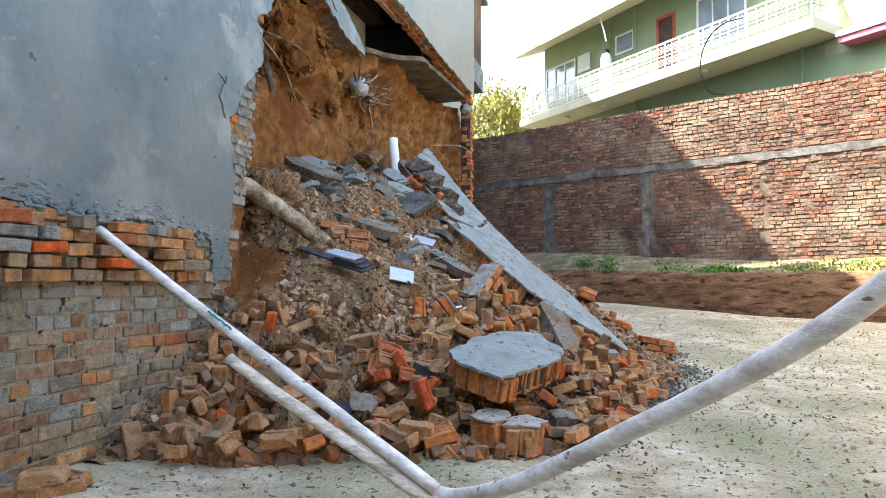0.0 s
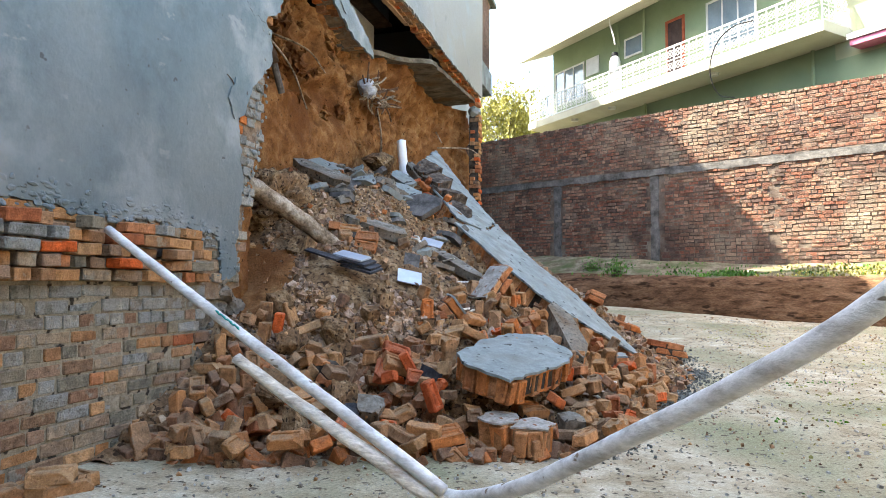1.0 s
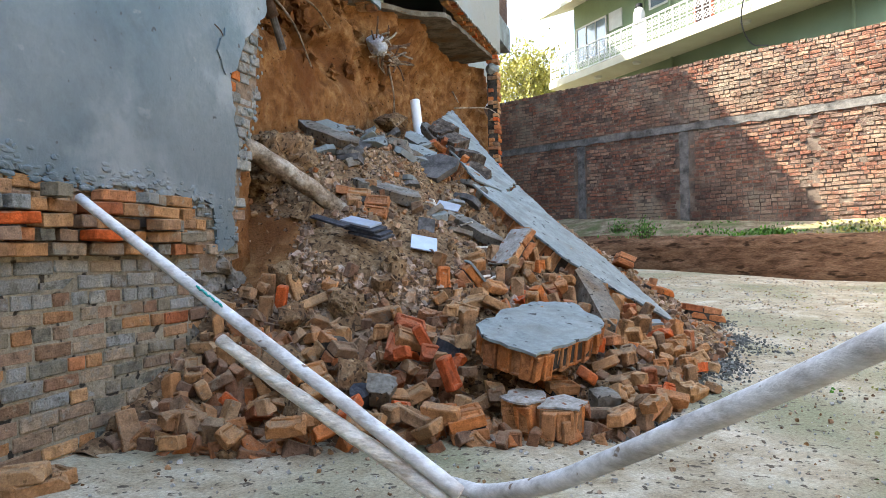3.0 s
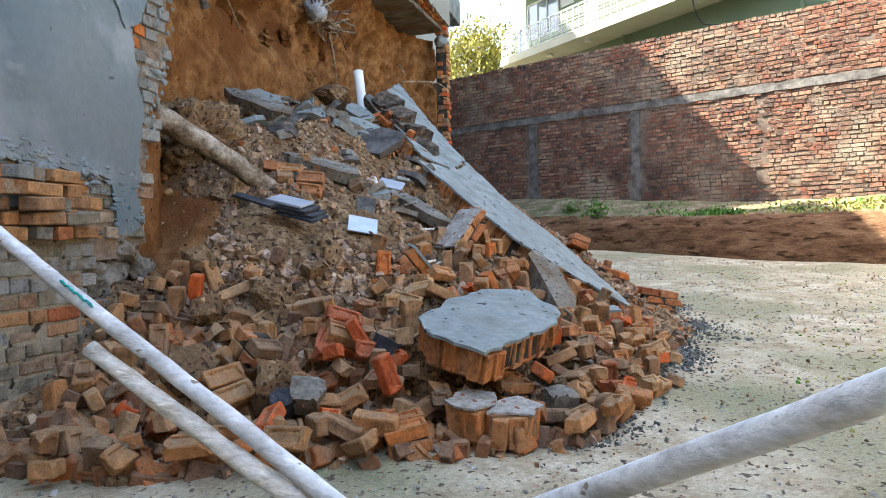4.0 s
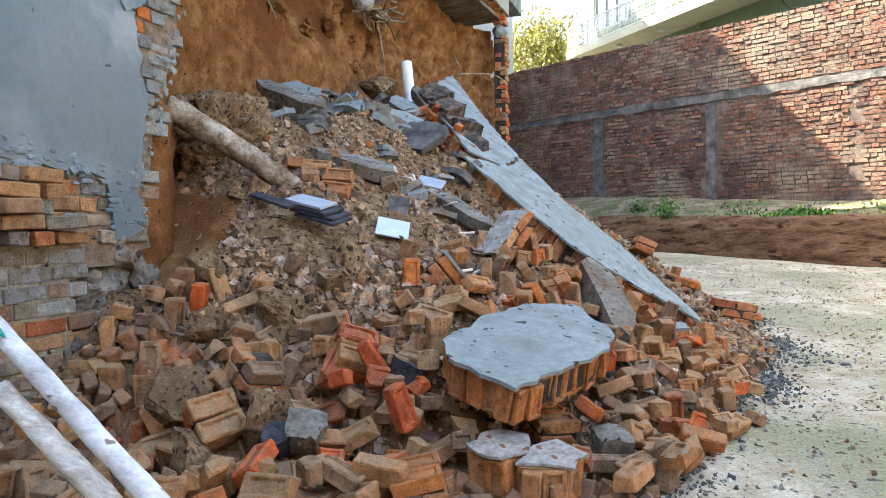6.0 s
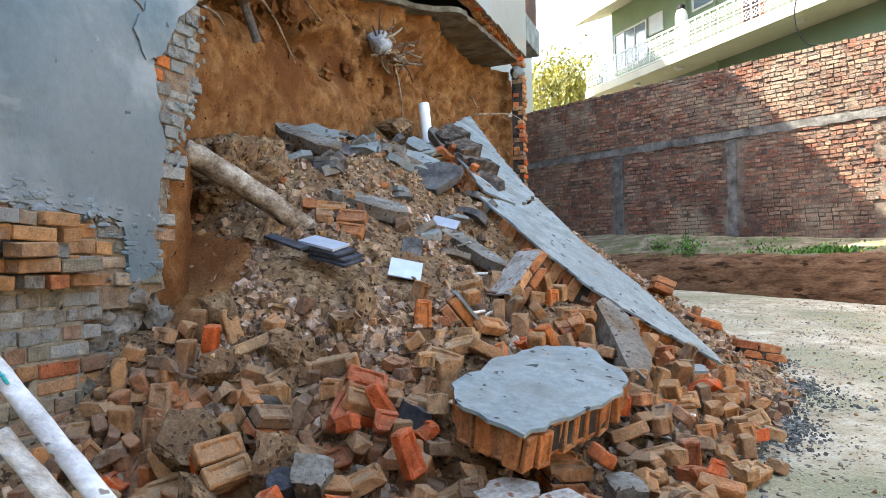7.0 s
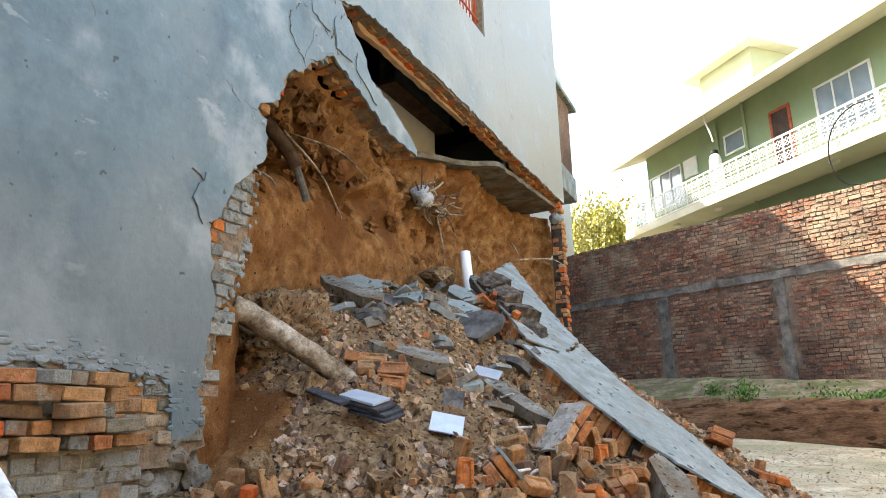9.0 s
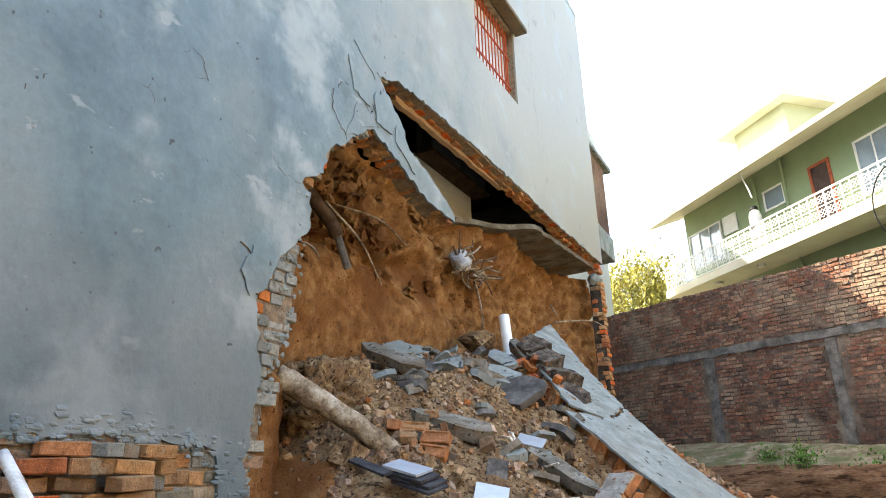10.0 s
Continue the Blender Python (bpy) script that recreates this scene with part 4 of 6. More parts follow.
def build_plaster_fringe():
    """Crumbled lumps and flakes along the broken lower edge of the plaster."""
    q = random.Random(71)
    foot = [(1.5, 1.60), (2.75, 1.58), (3.4, 1.54), (4.0, 1.57), (4.45, 1.50)]
    bm = bmesh.new()
    for k in range(420):
        y = q.uniform(1.9, 4.72)
        z = lerp_table(y, foot) + q.gauss(0.03, 0.045) if y < 4.45 else q.uniform(1.18, 1.56)
        v = bmesh.ops.create_icosphere(bm, subdivisions=1, radius=q.uniform(0.008, 0.026))["verts"]
        sy, sz = q.uniform(0.8, 2.2), q.uniform(0.5, 1.1)
        for a in v:
            a.co = Vector((a.co.x * 0.45 + 0.002, a.co.y * sy, a.co.z * sz)) * q.uniform(0.75, 1.25)
        bmesh.ops.translate(bm, verts=v, vec=(q.uniform(-0.012, 0.002), y, z))
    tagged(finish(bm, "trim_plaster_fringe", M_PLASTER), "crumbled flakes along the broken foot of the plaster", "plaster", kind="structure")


def build_plaster_plates():
    """Plates of plaster that have sheared and lifted round the head of the tear."""
    plates = [[(5.62, 4.20), (5.78, 4.62), (6.0, 4.60), (6.06, 4.50), (5.9, 4.42), (5.8, 4.28)], [(5.72, 4.72), (5.62, 5.05), (5.82, 5.12), (6.02, 4.86), (5.98, 4.68)], [(6.08, 4.56), (6.04, 4.84), (6.22, 4.98), (6.40, 4.72), (6.36, 4.56)],
              [(5.86, 5.16), (5.70, 5.26), (5.80, 5.34), (6.10, 5.16), (6.06, 5.02)], [(6.42, 4.52), (6.44, 4.70), (6.62, 4.56), (6.86, 4.40), (6.80, 4.30)], [(4.62, 2.5), (4.52, 2.66), (4.62, 2.86), (4.78, 2.86), (4.82, 2.74), (4.74, 2.56)]]
    for k, lp in enumerate(plates):
        lift = 0.005 + 0.004 * (k % 3)
        bm = prism([[(lift + 0.02 * abs(y - lp[0][0]), y, z) for y, z in jag(lp, 0.05, 0.018, 60 + k, True)]], Vector((-0.022, 0, 0)))
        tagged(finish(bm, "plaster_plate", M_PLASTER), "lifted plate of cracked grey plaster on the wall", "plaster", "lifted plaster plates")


def build_cracks():
    """Cracks in the plaster round the torn corner: dark ribbons that paint their shade."""
    r = random.Random(12)
    runs = [[(6.15, 5.1), (5.95, 5.2), (5.75, 5.3)], [(6.04, 4.5), (5.9, 4.7), (5.7, 4.85), (5.62, 5.0)], [(5.64, 4.15), (5.45, 4.35), (5.4, 4.5), (5.55, 4.7), (5.75, 4.8)], [(5.9, 4.85), (6.05, 4.7), (6.1, 4.5)], [(6.2, 5.0), (6.25, 4.8), (6.35, 4.65), (6.55, 4.45)],
            [(6.3, 4.9), (6.1, 4.8), (6.0, 4.6)], [(6.5, 4.6), (6.3, 4.72), (6.15, 4.95)], [(4.7, 2.52), (4.55, 2.62), (4.6, 2.8), (4.5, 2.85)],
            [(3.85, 3.95), (3.95, 4.05), (4.05, 4.0), (4.1, 3.88), (4.0, 3.85)], [(3.6, 3.55), (3.68, 3.62), (3.72, 3.5)], [(10.9, 6.3), (10.75, 7.6), (10.8, 9.0), (10.7, 11.3)],
            [(3.0, 3.2), (3.1, 3.35)], [(5.09, 3.53), (4.9, 3.5), (4.75, 3.6)], [(6.6, 4.65), (6.45, 4.5), (6.5, 4.4)]]
    bm = bmesh.new()
    for k, run in enumerate(runs):
        pts = jag(run, 0.03, 0.022, k + 3)
        w0 = 0.002 if k > 7 else 0.0045
        prev = None
        for i, (y, z) in enumerate(pts):
            w = w0 * r.uniform(0.4, 1.4)
            cur = (bm.verts.new((0.0035, y - w, z - w)), bm.verts.new((0.0035, y + w, z + w)))
            if prev:
                bm.faces.new((prev[0], cur[0], cur[1], prev[1]))
            prev = cur
    ob = finish(bm, "trim_plaster_cracks", M_CRACK)
    tagged(ob, "cracks in the grey plaster, drawn as dark ribbons", "cracks", kind="structure")


def build_upper_window():
    y0, y1, z0, z1 = WIN
    w = thing("window", "barred house window with a red grille under a concrete hood", "window", (0, (y0 + y1) / 2, z0))
    ym, off = (y0 + y1) / 2, Vector((0, -(y0 + y1) / 2, -z0))

    def p(name, boxes, m, label=""):
        bm = bmesh.new()
        for lo, hi in boxes:
            box(bm, lo, hi, Matrix.Translation(off))
        return part(name, bm, m, w, label)
    p("hood", [((-0.02, y0 - 0.15, z1), (0.20, y1 + 0.12, z1 + 0.07))], M_SOFFIT, "dark weathered concrete hood")
    p("frame", [((-0.20, y0, z0), (-0.14, y0 + 0.06, z1)), ((-0.20, y1 - 0.06, z0), (-0.14, y1, z1)), ((-0.20, y0 + 0.06, z0), (-0.14, y1 - 0.06, z0 + 0.06)), ((-0.20, y0 + 0.06, z1 - 0.06), (-0.14, y1 - 0.06, z1))], M_REDWOOD)
    p("pane", [((-0.19, y0 + 0.06, z0 + 0.06), (-0.175, y1 - 0.06, z1 - 0.06))], M_WHITE, "pale closed shutter")
    for k in range(12):
        y = y0 + 0.1 + (y1 - y0 - 0.2) * k / 11
        p("bar", [((-0.11, y - 0.008, z0), (-0.094, y + 0.008, z1))], M_GRILLE)
    for z in (z0 + 0.3, z0 + 0.85):
        p("cross_bar", [((-0.115, y0, z - 0.012), (-0.09, y1, z + 0.012))], M_GRILLE)


def build_bay():
    b = thing("corner_bay", "small brick bay on a concrete slab at the house corner", "bay", (-0.3, 14.25, 6.1))
    o = Matrix.Translation((0.3, -14.25, -6.1))
    for name, lo, hi, m in (("slab", (-2.6, 14.24, 6.15), (-0.30, 16.75, 6.75), M_CEMENT), ("brick_wall", (-2.6, 14.24, 6.75), (-0.34, 16.65, 8.62), M_BRICK_WALL),
                            ("coping", (-2.7, 14.24, 8.62), (-0.22, 17.0, 8.74), M_CEMENT), ("water_tank", (-1.6, 14.6, 8.74), (-0.4, 15.7, 9.75), M_CABLE)):
        part(name, boxmesh(lo, hi, 0.02, o), m, b)


build_foundation()
build_upper_edge()
build_plaster_fringe()
build_cracks()
build_gap_fittings()
build_plaster_plates()
build_upper_window()
build_bay()

# ---- boundary wall ----
WALL_TURN = Matrix((ALONG, BACK, Vector((0, 0, 1)))).transposed().to_4x4()


def joined(name, items, material):
    """One mesh of many small pieces: items are (vertices, faces, matrix)."""
    vs, fs = [], []
    for v, f, m in items:
        k = len(vs)
        a = np.array(m)
        vs.extend((v @ a[:3, :3].T + a[:3, 3]).tolist())
        fs.extend([tuple(i + k for i in q) for q in f])
    me = bpy.data.meshes.new(name)
    me.from_pydata(vs, [], fs)
    me.materials.append(material)
    return new(name, me)


def template(me):
    return np.array([v.co[:] for v in me.vertices]), [tuple(p.vertices) for p in me.polygons]


CUBE = (np.array([(x, y, z) for x in (-0.5, 0.5) for y in (-0.5, 0.5) for z in (-0.5, 0.5)]), [(0, 1, 3, 2), (4, 6, 7, 5), (0, 4, 5, 1), (2, 3, 7, 6), (0, 2, 6, 4), (1, 5, 7, 3)])


def build_boundary():
    m = Matrix.Translation(BASE) @ WALL_TURN
    wall = tagged(finish(boxmesh((-9, 0.016, 0.8), (16, 0.24, 5.66), 0, m), "wall_boundary", M_WALL_MORTAR), "tall weathered red brick boundary wall with concrete ties", "wall", kind="structure")
    r = random.Random(11)
    piers = (-4.32, -1.38)
    bm = bmesh.new()
    us = [-9 + 0.1 * k for k in range(251)]
    lo = [(4.05 + 0.04 * nz(u, 0, 0, 3), 4.23 + 0.05 * nz(u, 9, 0, 3)) for u in us]
    rows = [[bm.verts.new(m @ Vector(p)) for p in ((u, 0.03, a), (u, -0.028, a), (u, -0.028, b), (u, 0.03, b))] for u, (a, b) in zip(us, lo)]
    for a, b in zip(rows, rows[1:]):
        for k in range(3):
            bm.faces.new((a[k], b[k], b[k + 1], a[k + 1]))
    part("tie_beam", bm, M_CONCRETE_BAND, wall, "grey concrete tie beam")
    for u in piers:
        bm = bmesh.new()
        rows = []
        for k in range(25):
            z = 1.0 + 3.03 * k / 24
            a, b = u - 0.11 + 0.05 * nz(u, z, 1, 3), u + 0.11 + 0.05 * nz(u, z, 5, 3)
            rows.append([bm.verts.new(m @ Vector(p)) for p in ((a, 0.03, z), (a, -0.024, z), (b, -0.024, z), (b, 0.03, z))])
        for a, b in zip(rows, rows[1:]):
            for k in range(3):
                bm.faces.new((a[k], a[k + 1], b[k + 1], b[k]))
        part("tie_column", bm, M_CONCRETE_BAND if u < 1 else M_WALL_MORTAR, wall, "grey concrete tie column")
    rest = []
    near = brick_mesh("brick", (0.230, 0.09, 0.074), 61, False)
    near_head = brick_mesh("brick", (0.112, 0.09, 0.074), 62, False)
    near.materials.append(M_BRICK_WALL_PIECE), near_head.materials.append(M_BRICK_WALL_PIECE)
    count = 0
    z, k = 1.05, 0
    while z < 5.72:
        u = -9 + (0.06 if k % 2 else 0)
        while u < 13:
            head = (k % 2 == 0) != (r.random() < 0.15)
            w = 0.128 if head else 0.248
            c = u + w / 2
            u += w
            if 4.06 < z < 4.22 or (z < 4.1 and any(abs(c - q) < 0.2 for q in piers)):
                continue
            if r.random() < 0.008:
                continue
            scar = 0.03 if z < 4.06 and abs(c - 1.52) < 0.09 else 0.0
            wave = 0.018 * nz(c, z, 0, 0.7) + 0.010 * nz(c, z, 4, 3)
            p = m @ pose(c, 0.045 + scar + r.uniform(-0.020, 0.012), z + wave + r.uniform(-0.010, 0.010), r.uniform(-3, 3), r.uniform(-3, 3), r.uniform(-3, 3))
            if 2.2 < c < 4.4 and z > 4.3 and count < 290:
                brick_at(near_head if head else near, wall, p)
                count += 1
            else:
                rest.append((*CUBE, p @ Matrix.Diagonal((w - r.uniform(0.012, 0.035), 0.09, r.uniform(0.062, 0.080), 1))))
        z += 0.093
        k += 1
    ob = joined("brickwork", rest, M_BRICK_WALL)
    ob.parent = wall
    ob["kind"] = "stuff"


M_BRICK_WALL_PIECE = brick_mat("boundary_brick_piece", [(0.175, 0.086, 0.061), (0.213, 0.111, 0.076), (0.136, 0.072, 0.053), (0.239, 0.144, 0.099), (0.162, 0.105, 0.080), (0.194, 0.083, 0.055)], False, dust_amount=0.1, smear=(0.272, 0.224, 0.17), smear_at=0.60, bump=1.0, bloom=(0.306, 0.262, 0.197), soot=(0.0578, 0.0394, 0.034))
build_boundary()

# ---- the green house beyond ----
FACADE = Matrix.Translation((4.52, 23.97, 0)) @ Matrix.Rotation(radians(-45), 4, "Z")   # x along the facade, y inward


def build_green_house():
    h = thing("green_house", "two-storey green house with a white-railed balcony", "house", (4.52, 23.97, 2))
    inv = Matrix.Translation((-4.52, -23.97, -2)) @ FACADE

    def p(name, boxes, material, label="", parent=h):
        bm = bmesh.new()
        for lo, hi in boxes:
            box(bm, lo, hi, inv)
        return part(name, bm, material, parent, label)

    def rim(x0, x1, z0, z1, w, y):
        return [((x0, y, z0), (x0 + w, y + 0.08, z1)), ((x1 - w, y, z0), (x1, y + 0.08, z1)), ((x0 + w, y, z0), (x1 - w, y + 0.08, z0 + w)), ((x0 + w, y, z1 - w), (x1 - w, y + 0.08, z1))]
    p("wall", [((-6.35, 0, 2), (5.9, 9, 11.7))], M_GREEN)
    wing = p("side_wing", [((5.9, -0.02, 2), (15, 9, 13.0))], M_YELLOW, "yellow-painted side wing")
    p("lower_band", [((5.92, -0.07, 2), (15, -0.02, 7.3))], M_GREEN, "green lower wall of the wing", wing)
    p("canopy", [((6.6, -0.6, 7.40), (15, -0.07, 7.56))], M_PINK, "pink painted canopy", wing)
    p("canopy_top", [((6.55, -0.65, 7.564), (15, -0.07, 7.72))], M_WHITE, "", wing)
    p("balcony_slab", [((-6.45, -1.3, 7.78), (6.35, 0, 8.05))], M_CREAM, "cream-painted balcony slab")
    # roof with a rising soffit
    bm = bmesh.new()
    for a, b, c, d in (((-7.0, -1.5, 10.78), (6.4, -1.5, 10.95), (6.4, 4.0, 12.9), (-7.0, 4.0, 12.9)),):
        lower = [bm.verts.new(inv @ Vector(q)) for q in (a, b, c, d)]
        upper = [bm.verts.new(inv @ (Vector(q) + Vector((0, 0, 0.16)))) for q in (a, b, c, d)]
        bm.faces.new(lower), bm.faces.new(upper[::-1])
        for k in range(4):
            bm.faces.new((lower[k], lower[(k + 1) % 4], upper[(k + 1) % 4], upper[k]))
    bmesh.ops.recalc_face_normals(bm, faces=bm.faces)
    part("roof", bm, M_CREAM, h, "cream-painted concrete eaves")
    p("roof_room", [((-4.9, 2.0, 11.8), (-2.2, 4.2, 14.6))], M_YELLOW, "yellow stair room on the roof")
    p("roof_room_slab", [((-5.5, 1.5, 14.6), (-1.7, 4.6, 14.85))], M_CREAM)
    for x0, x1, z0, z1, n in ((-6.2, -4.3, 8.9, 10.38, 3), (-2.02, -1.07, 9.78, 10.52, 1), (1.72, 3.55, 8.8, 10.52, 3)):
        w = p("window", rim(x0, x1, z0, z1, 0.06, -0.05), M_WHITE, "white-framed window")
        step = (x1 - x0 - 0.12) / n
        for k in range(n):
            a = x0 + 0.06 + k * step
            p("pane", [((a, -0.01, z0 + 0.06), (a + step - 0.03, 0.0, z1 - 0.06))], M_GLASS, "", w)
            if k < n - 1:
                p("mullion", [((a + step - 0.03, -0.05, z0 + 0.06), (a + step, 0.0, z1 - 0.06))], M_WHITE, "", w)
    d = p("door", rim(0.0, 0.82, 8.05, 10.5, 0.09, -0.05), M_REDWOOD, "red-brown framed door")
    p("leaf", [((0.09, -0.015, 8.14), (0.73, 0.0, 10.41))], M_DARKPANEL, "dark door leaf", d)
    p("board", [((-4.15, -0.05, 9.68), (-3.43, -0.01, 10.38))], M_WHITE, "white board")
    bm = bmesh.new()
    tube(bm, [inv @ Vector((-1.52, -1.0, z)) for z in (8.05, 9.35, 9.5, 9.58)], [0.20, 0.20, 0.15, 0.07], 16)
    tank = part("water_heater", bm, M_WHITE, h, "white upright water tank", True)
    bm = bmesh.new()
    tube(bm, [inv @ Vector((-1.52, -1.0, z)) for z in (9.57, 9.68)], [0.13, 0.12], 12)
    part("cap", bm, M_CABLE, tank)
    for x, z0, z1 in ((-2.3, 9.6, 11.2), (-0.95, 7.0, 7.78), (-1.0, 8.05, 11.5), (5.3, 5.6, 7.78)):
        bm = bmesh.new()
        tube(bm, [inv @ Vector((x, -0.07, z0)), inv @ Vector((x, -0.07, z1))], [0.05, 0.05], 8)
        part("pipe", bm, M_GREEN, h, "painted drain pipe")
    for x in (-4.0, -1.9, 2.6):
        bm = bmesh.new()
        tube(bm, [inv @ Vector((x, -0.8, 7.78)), inv @ Vector((x, -0.8, 7.70))], [0.16, 0.13], 12)
        part("ceiling_lamp", bm, M_WHITE, h)
    # railing: posts, rails and patterned panels
    bm = bmesh.new()
    w = 0.60
    for lo, hi in (((-w / 2, -0.02, 0), (-w / 2 + 0.035, 0.02, 0.92)), ((-w / 2, -0.025, 0.88), (w / 2, 0.025, 0.93)), ((-w / 2, -0.02, 0.04), (w / 2, 0.02, 0.08)), ((-w / 2, -0.015, 0.46), (w / 2, 0.015, 0.49))):
        box(bm, lo, hi)
    for cx in (-0.13, 0.15):
        for cz in (0.27, 0.68):
            for a in (45, -45):
                box(bm, (-0.15, -0.008, -0.008), (0.15, 0.008, 0.008), pose(cx, 0, cz, 0, a, 0))
            for a in (0, 90):
                for s in (-0.09, 0.09):
                    box(bm, (-0.09, -0.008, s - 0.007), (0.09, 0.008, s + 0.007), pose(cx, 0, cz, 0, a + 45, 0))
    box(bm, (-0.005, -0.012, 0.06), (0.02, 0.012, 0.9))
    first = part("railing_panel", bm, M_WHITE, h, "white patterned railing panel")
    me = first.data
    first.matrix_basis = inv @ pose(-6.1, -1.24, 8.05)
    for k in range(1, 21):
        brick_at(me, h, inv @ pose(-6.1 + k * w, -1.24, 8.05)).name = "railing_panel"
    for k in range(2):
        brick_at(me, h, inv @ pose(6.28, -0.95 + k * w, 8.05, 0, 0, 90)).name = "railing_panel"
    bm = bmesh.new()
    pts = spline([inv @ Vector(q) for q in ((4.4, -1.4, 8.7), (3.8, -1.42, 8.75), (3.3, -1.45, 8.5), (3.0, -1.45, 8.0), (2.95, -1.4, 7.4), (3.1, -1.2, 6.9), (3.4, -0.9, 6.8))], 24)
    tube(bm, pts, [0.02] * 24, 6)
    part("cable", bm, M_CABLE, h, "black hanging cable")
    bm = bmesh.new()
    tube(bm, spline([inv @ Vector(q) for q in ((-1.6, -1.2, 11.1), (-1.55, -1.2, 10.7), (-1.4, -1.2, 10.3), (-1.3, -1.2, 9.9))], 12), [0.025] * 12, 6)
    part("hanging_wire", bm, M_WHITE, h)


build_green_house()

# ---- fallen masonry ----


def rubble_at(x, y, lift=0.0):
    return surface_z(x, y) + lift


def edge_bricks(parent, loop, down, thick, r, pool, skip=0.0, width=0.112):
    """Brick ends in the broken edge of a slab of wall: loop is its upper outline, down the way into it."""
    n = len(loop)
    mid = sum((Vector(p) for p in loop), Vector()) / n
    for i in range(n):
        a, b = Vector(loop[i]), Vector(loop[(i + 1) % n])
        d = (b - a).normalized()
        out = d.cross(down).normalized()
        if out.dot(a - mid) < 0:
            out = -out
        k = max(1, round((b - a).length / width))
        for j in range(k):
            if r.random() < skip:
                continue
            c = a.lerp(b, (j + 0.5) / k) + down * (thick / 2 + r.uniform(-0.012, 0.02)) - out * (0.055 + r.uniform(-0.018, 0.022))
            m = Matrix((down, d, out)).transposed().to_4x4()
            m.translation = c
            brick_at(r.choice(pool), parent, m @ pose(0, 0, 0, r.uniform(-5, 5), r.uniform(-4, 4), r.uniform(-5, 5)))


WARM = [with_material(m, k) for m in FULL + RUGGED[:6] for k in (M_BRICK, M_BRICK_ORANGE)]


SHORT = [with_material(brick_mesh("brick", (0.172, 0.110, 0.084), 70 + k, True, 0, 0.007), M_BRICK_ORANGE) for k in range(5)]


def shrink(loop, f):
    mid = sum((Vector(p) for p in loop), Vector()) / len(loop)
    return [mid + (Vector(p) - mid) * f for p in loop]


def slab_of_wall(name, label, loop, down, thick, seed, pool=None, plaster=M_CEMENT, face=0.022, skip=0.05, body=None):
    """A fallen piece of plastered brick wall, plaster side up."""
    r = random.Random(seed)
    down = Vector(down).normalized()
    loop = [Vector(p) for p in loop]
    e = thing(name, label, "wall piece", sum(loop, Vector()) / len(loop))
    off = -e.location
    ragged = []
    for i, a in enumerate(loop):
        b = loop[(i + 1) % len(loop)]
        k = max(1, int((b - a).length / 0.07))
        for j in range(k):
            q = a.lerp(b, j / k)
            s = (b - a).cross(down).normalized()
            ragged.append(q + off + s * r.uniform(-0.025, 0.025))
    bm = prism([ragged], down * face)
    bmesh.ops.recalc_face_normals(bm, faces=bm.faces)
    part("plaster_face", bm, plaster, e, "grey cement plaster face")
    core = [p + off + down * (face + 0.006) for p in shrink(loop, 0.90)]
    part("core", prism([core], down * (thick - 0.05)), body or M_MORTAR, e)
    edge_bricks(e, [p + off + down * face for p in shrink(loop, 0.985)], down, thick - face, r, pool or WARM, skip)
    return e


def panel_point(x, y):
    return (x, y, 3.0 - (0.58 * (x - 0.03) - 0.166 * (y - 9.6)) / 0.80)


DOWN = (-0.58, 0.166, -0.80)
slab_of_wall("fallen_wall_panel", "upper part of a fallen plastered brick wall leaning on the heap",
             [panel_point(*p) for p in ((-0.31, 11.6), (-0.12, 10.3), (0.09, 9.32), (0.5, 8.8), (1.0, 8.2), (1.3, 8.55), (1.26, 9.40), (0.75, 10.0))], DOWN, 0.26, 3)
slab_of_wall("fallen_wall_panel", "long fallen plastered brick wall strip sloping to the ground",
             [panel_point(*p) for p in ((1.04, 7.95), (1.56, 7.73), (1.85, 7.62), (2.23, 7.54), (2.74, 7.70), (3.29, 7.95), (3.22, 8.10), (2.9, 8.32), (2.52, 8.62), (1.89, 8.80), (1.30, 9.36), (1.32, 8.6))], DOWN, 0.24, 4)
slab_of_wall("fallen_wall_block", "thick broken block of brick wall with grey plaster on top",
             [(1.88, 4.80, 0.60), (2.0, 4.60, 0.56), (2.2, 4.46, 0.51), (2.38, 4.40, 0.47), (2.53, 4.73, 0.49), (2.70, 5.10, 0.52), (2.74, 5.42, 0.555), (2.6, 5.64, 0.61), (2.43, 5.90, 0.67), (2.16, 5.80, 0.69), (1.95, 5.30, 0.66), (1.94, 5.0, 0.62)],
             (-0.15, 0.13, -0.98), 0.20, 6, SHORT, face=0.02, skip=0.0)


